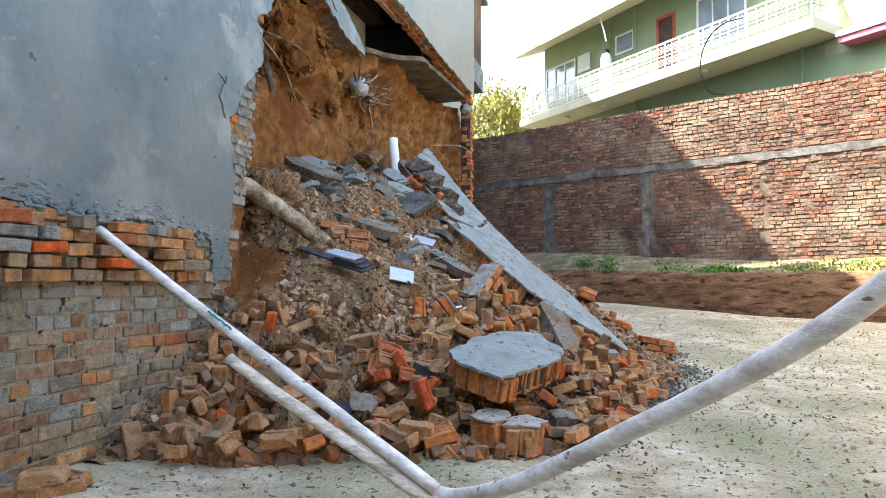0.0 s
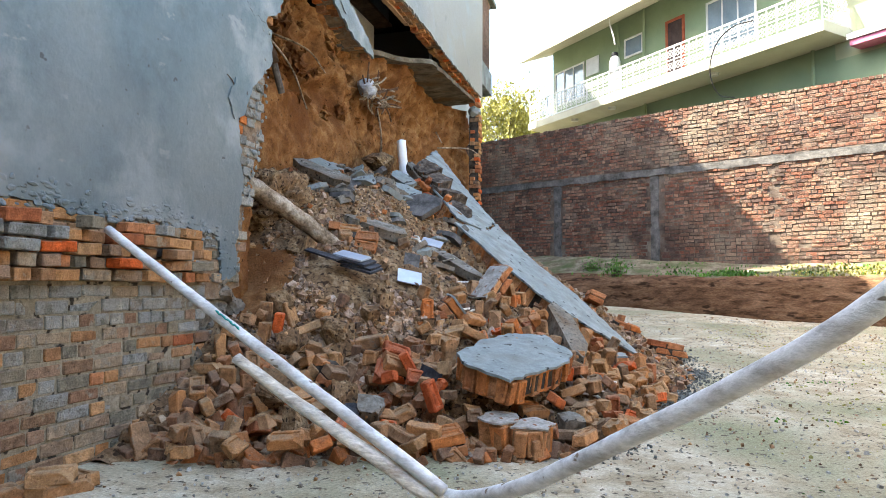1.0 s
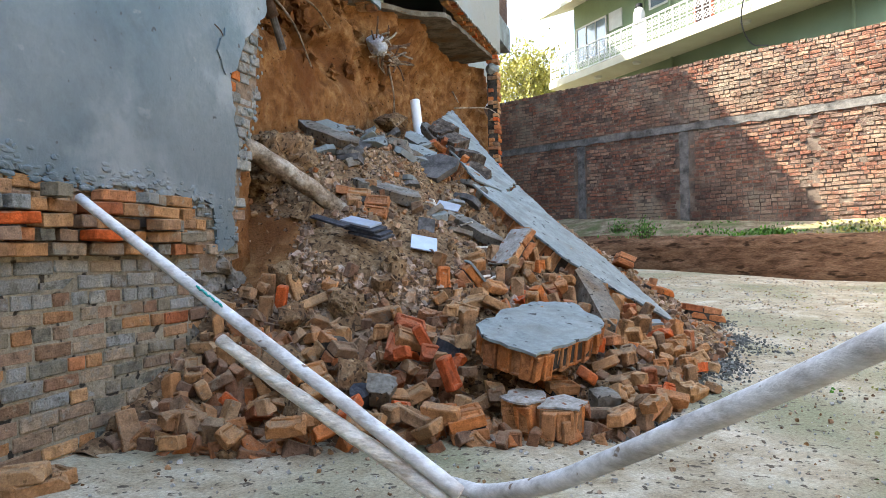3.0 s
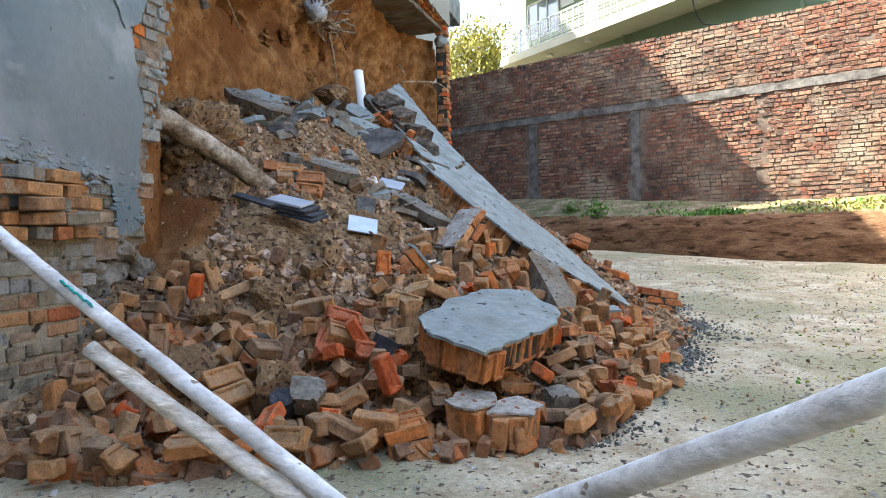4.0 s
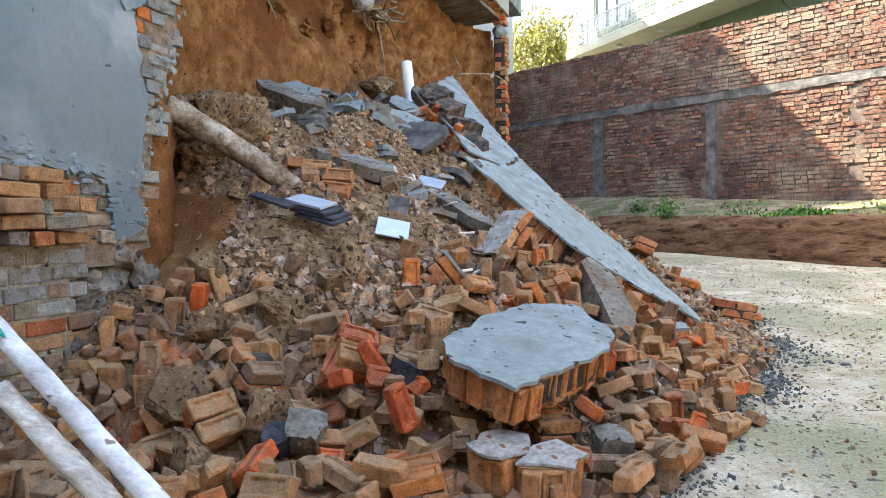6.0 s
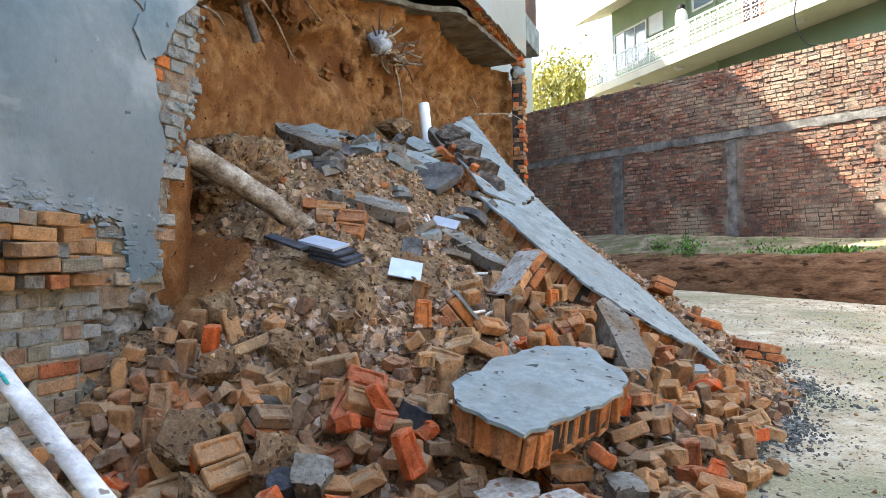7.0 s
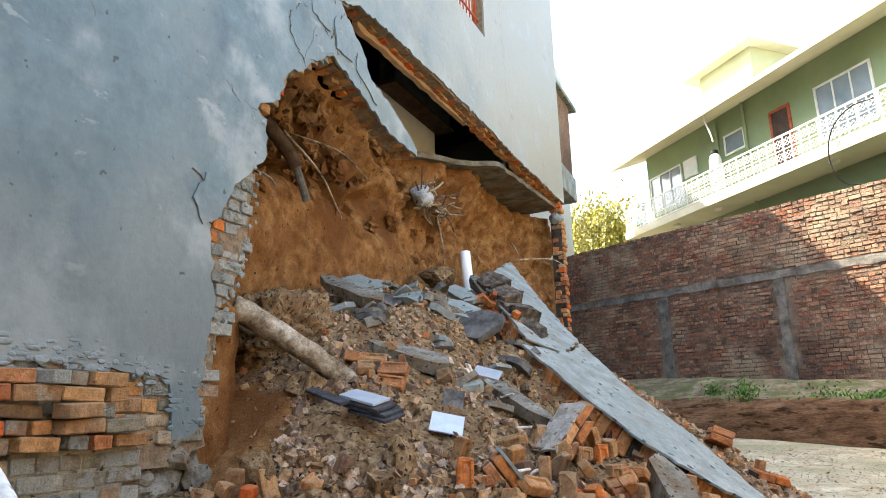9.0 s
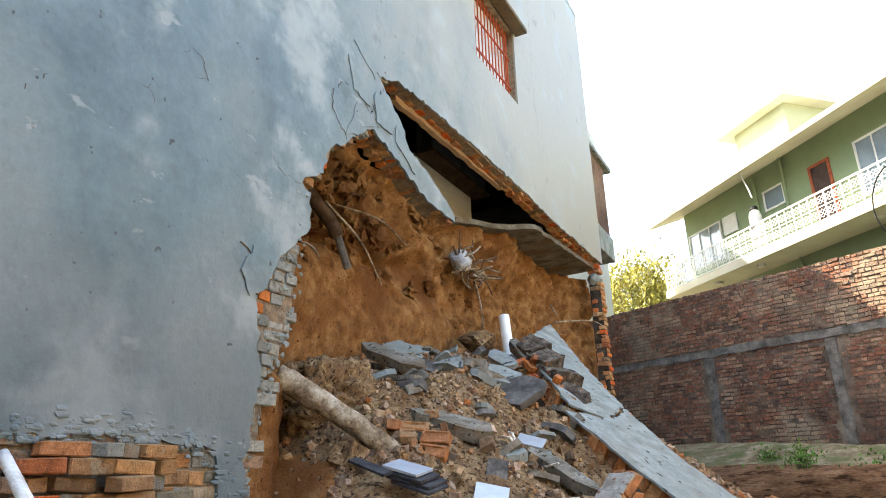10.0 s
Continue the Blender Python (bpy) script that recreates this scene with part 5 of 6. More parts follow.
def chunk(label, at, turn, nx, ny, nz_, seed, cap=None, warm=True):
    """A lump of bricks still held by mortar."""
    r = random.Random(seed)
    e = thing("masonry_chunk", label, "masonry chunk", at, "lumps of brick masonry")
    e.rotation_euler = [radians(a) for a in turn]
    sx, sy, sz = 0.236, 0.12, 0.084
    for i in range(nx):
        for j in range(ny):
            for k in range(nz_):
                x = (i - (nx - 1) / 2 + (0.25 if k % 2 else -0.1) * (nx > 1)) * sx
                me = r.choice(WARM if warm else LOOSE)
                brick_at(me, e, pose(x, (j - (ny - 1) / 2) * sy, (k - (nz_ - 1) / 2) * sz, r.uniform(-2, 2), r.uniform(-2, 2), r.uniform(-3, 3)))
    part("mortar", boxmesh((-nx * sx * 0.44, -ny * sy * 0.42, -nz_ * sz * 0.44), (nx * sx * 0.44, ny * sy * 0.42, nz_ * sz * 0.5 - 0.03), 0.006), M_MORTAR, e)
    if cap:
        hx, hy = nx * sx * 0.5, ny * sy * 0.5
        loop = jag([(-hx, -hy), (hx, -hy), (hx, hy), (-hx, hy)], 0.06, 0.018, seed, True)
        part("plaster_face", prism([[(x, y, nz_ * sz * 0.5 + 0.012) for x, y in loop]], Vector((0, 0, -0.02))), cap, e, "grey plaster face")


chunk("courses of orange brick held by mortar", (1.98, 4.22, 0.06), (8, -11, 24), 1, 2, 2, 1)
slab_of_wall("masonry_block", "brick lump with a cracked grey plaster top", [(2.15, 4.34, 0.21), (2.36, 4.27, 0.19), (2.42, 4.38, 0.195), (2.40, 4.58, 0.21), (2.22, 4.58, 0.22)], (0.03, 0.05, -1), 0.22, 22, SHORT, M_CRUST, 0.012, skip=0.0, body=M_BRICK_DUSTY)
slab_of_wall("masonry_block", "brick lump split off beside its twin", [(2.41, 4.27, 0.17), (2.63, 4.34, 0.16), (2.68, 4.50, 0.17), (2.54, 4.62, 0.18), (2.44, 4.50, 0.185)], (-0.08, 0.06, -1), 0.21, 23, SHORT, M_CRUST, 0.012, skip=0.0, body=M_BRICK_DUSTY)
chunk("orange bricks standing on edge with open frogs", (0.62, 6.02, 1.55), (62, 8, 12), 1, 2, 1, 4)
chunk("dusty bricks in mortar beside the log", (0.42, 6.05, 1.62), (35, 5, 30), 1, 2, 2, 5, None, False)
chunk("brick lump with a pale mortar-crusted top", (1.83, 6.45, 1.09), (0, -42, 62), 2, 2, 2, 6, M_CRUST)
chunk("plaster-faced brick piece tilted on the rubble", (1.58, 5.75, 0.88), (10, 52, 38), 1, 2, 2, 7, M_CEMENT)
chunk("dark brick lump with a pale mortar top", (3.02, 6.85, 0.28), (3, -4, 15), 1, 2, 3, 8, M_CEMENT)
chunk("brick lump at the foot of the heap", (3.62, 8.85, 0.28), (4, 10, 25), 2, 1, 3, 9)
chunk("red bricks in a slipped lump", (2.25, 6.35, 0.72), (25, -12, 30), 1, 2, 2, 10)
chunk("red broken bricks tumbled together", (1.42, 4.72, 0.50), (38, 20, 40), 1, 2, 2, 11)
chunk("bricks in mortar under the plastered block", (2.42, 5.02, 0.12), (10, 4, 40), 1, 2, 2, 12)
chunk("old dusty bricks in mortar", (1.02, 4.40, 0.46), (30, 12, 70), 1, 2, 2, 13, None, False)
chunk("dusty bricks in mortar leaning on the slope", (0.98, 4.12, 0.28), (48, -8, 60), 1, 2, 2, 14, None, False)
chunk("brick lump beyond the fallen strip", (3.1, 9.1, 0.55), (20, 14, 50), 2, 1, 2, 15)
chunk("brick lump beyond the fallen strip", (2.7, 9.4, 0.95), (-10, 24, 20), 1, 2, 2, 16)


def fragment(label, at, size, turn, material, seed, name="concrete_fragment", cat="rubble piece"):
    """An angular broken slab: an uneven outline with thickness and chipped faces."""
    r = random.Random(seed)
    lx, ly, lz = size
    n = r.randint(6, 8)
    loop = []
    for k in range(n):
        w = 2 * math.pi * (k + r.uniform(-0.25, 0.25)) / n
        c, s = math.cos(w), math.sin(w)
        f = 1 / max(abs(c), abs(s)) ** 0.75
        loop.append((c * f * lx / 2, s * f * ly / 2, lz / 2 + r.uniform(-0.1, 0.1) * lz))
    bm = prism([loop], Vector((0, 0, -lz)))
    bmesh.ops.subdivide_edges(bm, edges=bm.edges[:], cuts=1)
    for v in bm.verts:
        v.co += Vector([r.uniform(-0.06, 0.06) * min(size) for _ in range(3)])
    ob = finish(bm, name, material)
    ob.matrix_world = pose(*at, *turn)
    return tagged(ob, label, cat, "broken slabs on the heap")


lintel_dir = Vector((2.78, 6.0, 0.42)) - Vector((2.36, 6.95, 0.98))
lintel_dir.normalize()
lintel_side = lintel_dir.cross(Vector((0.25, -0.1, 1))).normalized()
lintel_turn = Matrix((lintel_dir, lintel_side, lintel_dir.cross(lintel_side))).transposed().to_euler()
fragment("rough grey concrete lintel piece leaning on the heap", (2.57, 6.45, 0.62), (1.02, 0.25, 0.22), [math.degrees(a) for a in lintel_turn], M_OLD_CEMENT, 1)
fragment("long grey plaster slab lying at the top of the heap", (-0.28, 6.78, 2.42), (0.95, 0.22, 0.09), (20, 22, -12), M_OLD_CEMENT, 2)
fragment("grey plaster slab beside the soil face", (-0.65, 7.6, 2.62), (0.5, 0.35, 0.10), (30, 25, 10), M_CEMENT, 3)
fragment("grey plaster slab beside the soil face", (-0.72, 8.1, 2.68), (0.5, 0.40, 0.08), (35, 15, 30), M_CEMENT, 4)
fragment("flat grey slab half buried in rubble", (0.60, 6.42, 1.72), (0.62, 0.32, 0.10), (15, 18, 15), M_OLD_CEMENT, 5)
fragment("smooth grey slab piece on rubble", (0.35, 7.9, 2.33), (0.45, 0.40, 0.06), (28, 20, 10), M_CEMENT, 6)
fragment("rounded dark grey slab piece", (0.62, 7.75, 2.12), (0.55, 0.42, 0.08), (48, 12, -8), M_CONCRETE_BAND, 7)
fragment("long rough strip of concrete", (1.38, 6.72, 1.33), (0.85, 0.14, 0.10), (8, 24, -30), M_OLD_CEMENT, 8)
fragment("grey plaster shard on rubble", (-0.1, 7.6, 2.42), (0.35, 0.25, 0.05), (40, -10, 30), M_CEMENT, 9)
fragment("grey plaster shard on rubble", (0.1, 8.6, 2.62), (0.45, 0.2, 0.06), (30, 30, -20), M_CEMENT, 10)
fragment("dark grey shard of slab", (0.25, 7.1, 2.0), (0.28, 0.22, 0.06), (50, 0, 20), M_CONCRETE_BAND, 11)
fragment("pale slab standing against the heap", (0.05, 9.3, 2.82), (0.5, 0.15, 0.12), (10, 40, -40), M_OLD_CEMENT, 12)


def clod(label, at, size, seed):
    """An angular block of packed earth with crumbled edges."""
    q = random.Random(seed * 31)
    bm = bmesh.new()
    for _ in range(15):
        d = Vector((q.gauss(0, 1), q.gauss(0, 1), q.gauss(0, 1))).normalized()
        bm.verts.new(d * q.uniform(0.42, 0.6))
    bmesh.ops.convex_hull(bm, input=bm.verts[:])
    bmesh.ops.delete(bm, geom=[v for v in bm.verts if not v.link_faces], context="VERTS")
    bmesh.ops.subdivide_edges(bm, edges=bm.edges[:], cuts=5, use_grid_fill=True)
    for v in bm.verts:
        c = v.co * 1.0
        n = 1 + 0.10 * nz(c.x + seed, c.y, c.z, 3.5) + 0.09 * nz(c.x, c.y + seed, c.z, 9) + 0.06 * nz(c.x, c.y, c.z, 21)
        v.co = Vector([c[k] * n * size[k] for k in range(3)])
    bmesh.ops.recalc_face_normals(bm, faces=bm.faces)
    ob = finish(bm, "earth_clod", M_RUBBLE)
    ob.location = at
    ob.rotation_euler = (seed, seed * 2, seed * 3)
    tagged(ob, label, "clod", "earth clods")


clod("dusty lump of earth and mortar", (0.55, 4.58, 0.66), (0.27, 0.24, 0.24), 1)
clod("dusty lump of earth and mortar", (0.84, 4.84, 0.72), (0.30, 0.26, 0.24), 2)
clod("large earth clod with stuck mortar", (0.72, 4.22, 0.36), (0.42, 0.34, 0.30), 3)
clod("large earth clod with stuck mortar", (1.18, 4.22, 0.22), (0.42, 0.34, 0.28), 4)
clod("large earth clod with stuck mortar", (0.98, 3.95, 0.16), (0.30, 0.26, 0.24), 5)
clod("dusty lump of earth and mortar", (0.30, 4.9, 0.95), (0.30, 0.3, 0.22), 6)
fragment("dark burnt lump among the bricks", (1.66, 4.78, 0.38), (0.16, 0.14, 0.18), (10, 24, 50), M_SLATE, 17)
fragment("dark burnt lump among the bricks", (1.30, 4.16, 0.20), (0.14, 0.12, 0.14), (40, 4, 20), M_SLATE, 18)
fragment("grey mortar lump between bricks", (1.42, 4.22, 0.24), (0.2, 0.17, 0.14), (40, 4, 20), M_OLD_CEMENT, 19)
fragment("grey mortar lump between bricks", (2.75, 4.95, 0.08), (0.2, 0.17, 0.12), (10, 4, 20), M_OLD_CEMENT, 20)
fragment("dark stone at the end of the lintel", (2.83, 6.02, 0.22), (0.22, 0.18, 0.2), (10, 24, 20), M_CONCRETE_BAND, 21)
q = random.Random(77)
for k in range(75):
    x, y = q.uniform(-0.8, 1.4), q.uniform(6.2, 9.8)
    fragment("grey shard of plaster on the upper heap", (x, y, rubble_at(x, y, 0.03)), (q.uniform(0.14, 0.38), q.uniform(0.1, 0.24), q.uniform(0.03, 0.09)), (q.uniform(-40, 50), q.uniform(-20, 45), q.uniform(0, 180)), q.choice((M_CEMENT, M_OLD_CEMENT, M_OLD_CEMENT, M_CONCRETE_BAND)), 100 + k)

bm = bmesh.new()
bmesh.ops.create_icosphere(bm, subdivisions=5, radius=1)
for v in bm.verts:
    n = 1 + 0.30 * nz(v.co.x, v.co.y, v.co.z, 1.9) + 0.22 * nz(v.co.x, v.co.y, v.co.z + 5, 5.5) + 0.12 * nz(v.co.x, v.co.y, v.co.z, 13) + 0.07 * nz(v.co.x, v.co.y, v.co.z, 27)
    v.co = Vector((v.co.x * 0.34, v.co.y * 0.62, v.co.z * 0.36)) * n + Vector((-0.46, 6.15, 1.96))
tagged(finish(bm, "soil_mound", M_RUBBLE, smooth=True), "lump of slipped brown soil at the soil face", "soil mound")

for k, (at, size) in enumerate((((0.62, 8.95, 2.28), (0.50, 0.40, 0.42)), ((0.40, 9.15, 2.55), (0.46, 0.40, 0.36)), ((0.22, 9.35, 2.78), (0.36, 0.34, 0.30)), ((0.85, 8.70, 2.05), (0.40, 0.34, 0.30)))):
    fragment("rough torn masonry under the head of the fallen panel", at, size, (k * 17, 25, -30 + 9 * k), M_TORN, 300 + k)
for k in range(16):
    q = random.Random(900 + k)
    t = k / 15
    ob = new("brick", q.choice(LOOSE))
    ob.matrix_world = pose(0.15 + 0.75 * t + q.uniform(-0.1, 0.1), 9.1 - 0.55 * t + q.uniform(-0.1, 0.05), 2.72 - 0.68 * t + q.uniform(-0.12, 0.08), q.uniform(-60, 60), q.uniform(-60, 60), q.uniform(0, 360))
    tagged(ob, "dusty brown loose brick stuck in torn masonry", "brick", "loose bricks of the fallen wall")
clod("dark soil clump with roots beside the pipe", (-0.60, 9.45, 3.0), (0.5, 0.5, 0.7), 7)
q = random.Random(41)
for k in range(18):
    x, y = (q.uniform(0.8, 1.9), q.uniform(5.4, 7.4)) if k < 12 else (q.uniform(2.7, 3.0), q.uniform(5.5, 6.2))
    l, w = q.uniform(0.2, 0.5), q.uniform(0, 6.28)
    z = rubble_at(x, y, 0.05)
    dx, dy = math.cos(w) * l / 2, math.sin(w) * l / 2
    bm = bmesh.new()
    tube(bm, [(x - dx, y - dy, z + 0.04), (x, y, z + 0.02), (x + dx, y + dy, max(rubble_at(x + dx, y + dy), z - 0.12) + 0.03)], [0.009, 0.011, 0.008], 6)
    tagged(finish(bm, "stick", M_POLE_OLD if k % 3 else M_STEEL), "thin broken stick lying in the rubble", "stick", "sticks in the rubble")

# ---- tiles, log, pipe ----


def tile(label, at, size, turn, m, seed):
    ob = finish(boxmesh([-v / 2 for v in size], [v / 2 for v in size], 0.003), "tile", m)
    ob.matrix_world = pose(*at, *turn)
    return tagged(ob, label, "tile", "tiles thrown on the heap")


tile("white glazed tile lying face up on the rubble", (1.12, 5.93, 1.195), (0.24, 0.24, 0.012), (32, 12, 25), M_TILE, 1)
tile("white glazed tile on a pile of dark slabs", (0.70, 5.50, 1.385), (0.32, 0.17, 0.02), (14, 13, -10), M_TILE, 2)
tile("dark slate slab in a slipped pile", (0.44, 5.43, 1.40), (0.44, 0.08, 0.02), (15, 14, -20), M_SLATE, 3)
tile("dark slate slab in a slipped pile", (0.73, 5.50, 1.35), (0.36, 0.19, 0.02), (14, 13, -12), M_SLATE, 4)
tile("dark slate slab in a slipped pile", (0.77, 5.50, 1.315), (0.38, 0.19, 0.02), (14, 13, -8), M_SLATE, 5)
tile("dark slate slab in a slipped pile", (0.80, 5.49, 1.28), (0.36, 0.19, 0.02), (14, 13, -14), M_SLATE, 6)
tile("broken grey tile standing behind the white one", (1.05, 6.2, 1.36), (0.16, 0.18, 0.012), (60, 10, 25), M_CONCRETE_BAND, 7)
tile("blue-grey glazed tile deep in the rubble", (1.02, 7.0, 1.60), (0.26, 0.10, 0.012), (50, 15, -5), M_TILE, 8)


def pole(name, label, cat, pts, radii, m, sides=12, n=24, wob=0.03, seed=0):
    ps = spline(pts, n)
    rs = [radii[0] + (radii[1] - radii[0]) * k / (n - 1) for k in range(n)]
    bm = bmesh.new()
    tube(bm, ps, rs, sides, wob, seed)
    return tagged(finish(bm, name, m, smooth=True), label, cat)


pole("log", "weathered round log stuck out of the soil", "log", [(-0.27, 5.22, 2.06), (-0.20, 5.30, 2.01), (0.05, 5.56, 1.80), (0.30, 5.84, 1.55), (0.40, 5.95, 1.44)], (0.095, 0.07), M_WOOD, 14, 20, 0.10, 3)
pole("plastic_pipe", "white plastic pipe end standing in the rubble", "pipe", [(-0.40, 9.9, 3.47), (-0.36, 9.86, 3.2), (-0.30, 9.82, 2.8)], (0.075, 0.075), M_PVC, 16, 6, 0.0)
hung = pole("broken_post", "dark broken post hanging from the soil", "post", [(-0.95, 6.25, 4.12), (-0.82, 6.45, 3.86), (-0.79, 6.56, 3.70)], (0.075, 0.07), M_WOOD_DARK, 10, 8, 0.12, 5)
bm = bmesh.new()
tube(bm, [(-0.79, 6.55, 3.72), (-0.79, 6.75, 3.40)], [0.042, 0.042], 10)
part("pipe_end", bm, M_CONCRETE_BAND, hung, "grey pipe in the post")
for k, pts in enumerate(([(-0.92, 6.5, 4.1), (-0.75, 6.9, 3.75), (-0.80, 7.4, 3.38)], [(-0.92, 6.65, 4.12), (-0.7, 7.2, 4.08), (-0.82, 7.95, 4.03)], [(-0.85, 5.95, 3.5), (-0.7, 6.05, 3.42), (-0.72, 6.2, 3.36)],
                         [(-0.9, 10.0, 4.1), (-0.82, 10.05, 3.7), (-0.84, 10.1, 3.2)], [(-0.86, 9.95, 4.1), (-0.8, 10.0, 3.7), (-0.78, 10.02, 3.25)], [(-0.55, 12.4, 4.2), (-0.4, 12.3, 3.95)], [(-0.55, 12.5, 3.9), (-0.15, 13.4, 4.05), (-0.05, 14.1, 4.05)])):
    pole("root", "thin dry root hanging out of the soil", "root", pts, (0.016, 0.008), M_WOOD, 6, 12, 0.2, k)


def build_hanging_lump():
    e = thing("hanging_debris", "torn bag and sticks caught in bent steel under the slab", "debris", (-0.75, 9.3, 4.2))
    r = random.Random(8)
    bm = bmesh.new()
    bmesh.ops.create_icosphere(bm, subdivisions=3, radius=0.15)
    for v in bm.verts:
        v.co *= 1 + 0.35 * nz(v.co.x, v.co.y, v.co.z, 9)
        v.co.y *= 1.15
    part("bag", bm, M_FOIL, e, "crumpled pale plastic bag")
    for k in range(40):
        a = Vector((r.uniform(-0.05, 0.12), r.uniform(-0.1, 0.6), r.uniform(-0.2, 0.12)))
        b = a + Vector((r.uniform(-0.2, 0.25), r.uniform(-0.3, 0.35), r.uniform(-0.3, 0.22)))
        bm = bmesh.new()
        tube(bm, spline([a, a.lerp(b, 0.5) + Vector([r.uniform(-0.06, 0.06) for _ in range(3)]), b], 6), [0.014] * 6, 5)
        part("stick", bm, M_WOOD if k % 3 else M_STEEL, e)
    for y in (-0.15, 0.25):
        bm = bmesh.new()
        tube(bm, [(0.05, y, 0.05), (0.1, y - 0.05, 0.35)], [0.012, 0.012], 5)
        part("steel_bar", bm, M_STEEL, e, "bent rusty bar")
    bm = bmesh.new()
    for k in range(7):
        v = bmesh.ops.create_icosphere(bm, subdivisions=1, radius=r.uniform(0.05, 0.1))["verts"]
        bmesh.ops.translate(bm, verts=v, vec=(r.uniform(-0.1, 0.05), r.uniform(0.1, 0.6), r.uniform(-0.12, 0.02)))
    part("clod", bm, M_SOIL, e, "soil clods")


build_hanging_lump()

# ---- barrier poles in the foreground ----
wp = pole("leaning_pole", "whitewashed pole leaning from the brick ledge to the ground", "pole", [(0.10, 3.18, 1.45), (0.6, 3.085, 1.175), (1.15, 2.98, 0.87), (1.7, 2.875, 0.575), (2.38, 2.74, 0.205)], (0.027, 0.031), M_WHITEPOLE, 14, 28, 0.06, 1)
bm = bmesh.new()
for k in range(7):
    c = Vector((1.02 + 0.024 * k, 2.998 - 0.0046 * k, 0.948 - 0.0131 * k)) + Vector((0.012, -0.0215, 0.018))
    d = Vector((0.013, -0.001, -0.002)) if k % 2 else Vector((0.009, 0.002, -0.010))
    tube(bm, [c - d, c + Vector((0.003, -0.003, 0.002)), c + d], [0.004, 0.0065, 0.004], 6)
part("paint_mark", bm, M_TEAL, wp, "teal paint smear", True)
pole("old_pole", "rough barkless old pole lying under the white one", "pole", [(1.19, 2.925, 0.73), (1.5, 2.885, 0.565), (1.85, 2.82, 0.40), (2.2, 2.775, 0.225), (2.5, 2.73, 0.08), (2.72, 2.70, -0.015)], (0.029, 0.038), M_POLE_OLD, 12, 26, 0.12, 2)
pole("barrier_pole", "bent whitewashed barrier pole rising from the ground", "pole", [(2.10, 3.50, -0.05), (2.32, 3.36, -0.02), (2.64, 3.12, 0.13), (2.94, 2.90, 0.33), (3.18, 2.71, 0.505), (3.44, 2.52, 0.69), (3.75, 2.28, 0.93), (3.96, 2.12, 1.13), (4.3, 1.86, 1.5)], (0.040, 0.043), M_WHITEPOLE, 16, 44, 0.03, 3)

# ---- loose bricks ----


def toe_frac(x, y):
    return x / lerp_table(y, HEAP_TOE)


taken = []
r = random.Random(99)
bricks = []
tries = 0
KEEP_OFF = [(1.12, 5.93, 0.26), (0.70, 5.50, 0.32), (0.45, 5.44, 0.2), (2.3, 5.1, 0.55), (2.02, 4.22, 0.2), (2.45, 4.48, 0.30), (2.05, 4.05, 0.2), (2.4, 4.22, 0.25), (2.7, 4.4, 0.22), (1.42, 4.72, 0.2)]
while len(bricks) < 290 and tries < 20000:
    tries += 1
    y = r.triangular(3.35, 7.2, 4.2)
    x = r.uniform(0.12, 3.5)
    f = toe_frac(x, y)
    bare = y > 4.52 + 0.42 * max(0.0, x - 0.25) and x < 1.45
    if f > 1.03 or (bare and r.random() < 0.93) or (y > 4.9 and f < 0.52 and r.random() < 0.94):
        continue
    if any((x - a) ** 2 + (y - b) ** 2 < c * c for a, b, c in KEEP_OFF):
        continue
    if any((x - a) ** 2 + (y - b) ** 2 < 0.118 ** 2 for a, b in taken):
        continue
    taken.append((x, y))
    me = r.choice(LOOSE[:18] if r.random() < 0.45 else LOOSE[18:])
    if (x < 1.15 and y < 4.9) != (r.random() < 0.25):
        me = LOOSE[LOOSE.index(me) | 1]
    stand = r.random()
    if stand < 0.45:
        turn = (r.uniform(-28, 28), r.uniform(-28, 28), r.uniform(0, 360))
    elif stand < 0.8:
        turn = (r.uniform(-35, 35), r.uniform(60, 120), r.uniform(0, 360))
    else:
        turn = (r.uniform(25, 75), r.uniform(-30, 30), r.uniform(0, 360))
    near = max(0.0, min(1.0, (f - 0.2) * 2))
    ob = new("brick", me)
    ob.matrix_world = pose(x, y, surface_z(x, y) + 0.3 * dent(x, y) + r.uniform(0.03, 0.11) * (0.4 + near), *turn)
    dusty = me.materials[0] is M_BRICK_DUSTY
    tagged(ob, "dusty brown loose brick lying on the heap" if dusty else "orange-red loose brick lying on the heap", "brick", "loose bricks of the fallen wall")
    bricks.append(ob)

# freshly broken red bricks in front of the plastered block
for k, (x, y, z, turn) in enumerate([(1.42, 4.76, 0.60, (35, 20, 40)), (1.56, 4.66, 0.50, (10, 60, 30)), (1.50, 4.52, 0.42, (-20, 15, 75)), (1.68, 4.58, 0.42, (55, 10, 20)), (1.36, 4.60, 0.46, (15, -30, 100)), (1.80, 4.46, 0.32, (30, 70, 10)), (2.66, 5.0, 0.22, (20, 30, 60))]):
    ob = new("brick", with_material(RUGGED[(k * 5) % 18], M_BRICK_RED))
    ob.matrix_world = pose(x, y, z, *turn)
    tagged(ob, "freshly broken bright red brick lying on the heap", "brick", "loose bricks of the fallen wall")

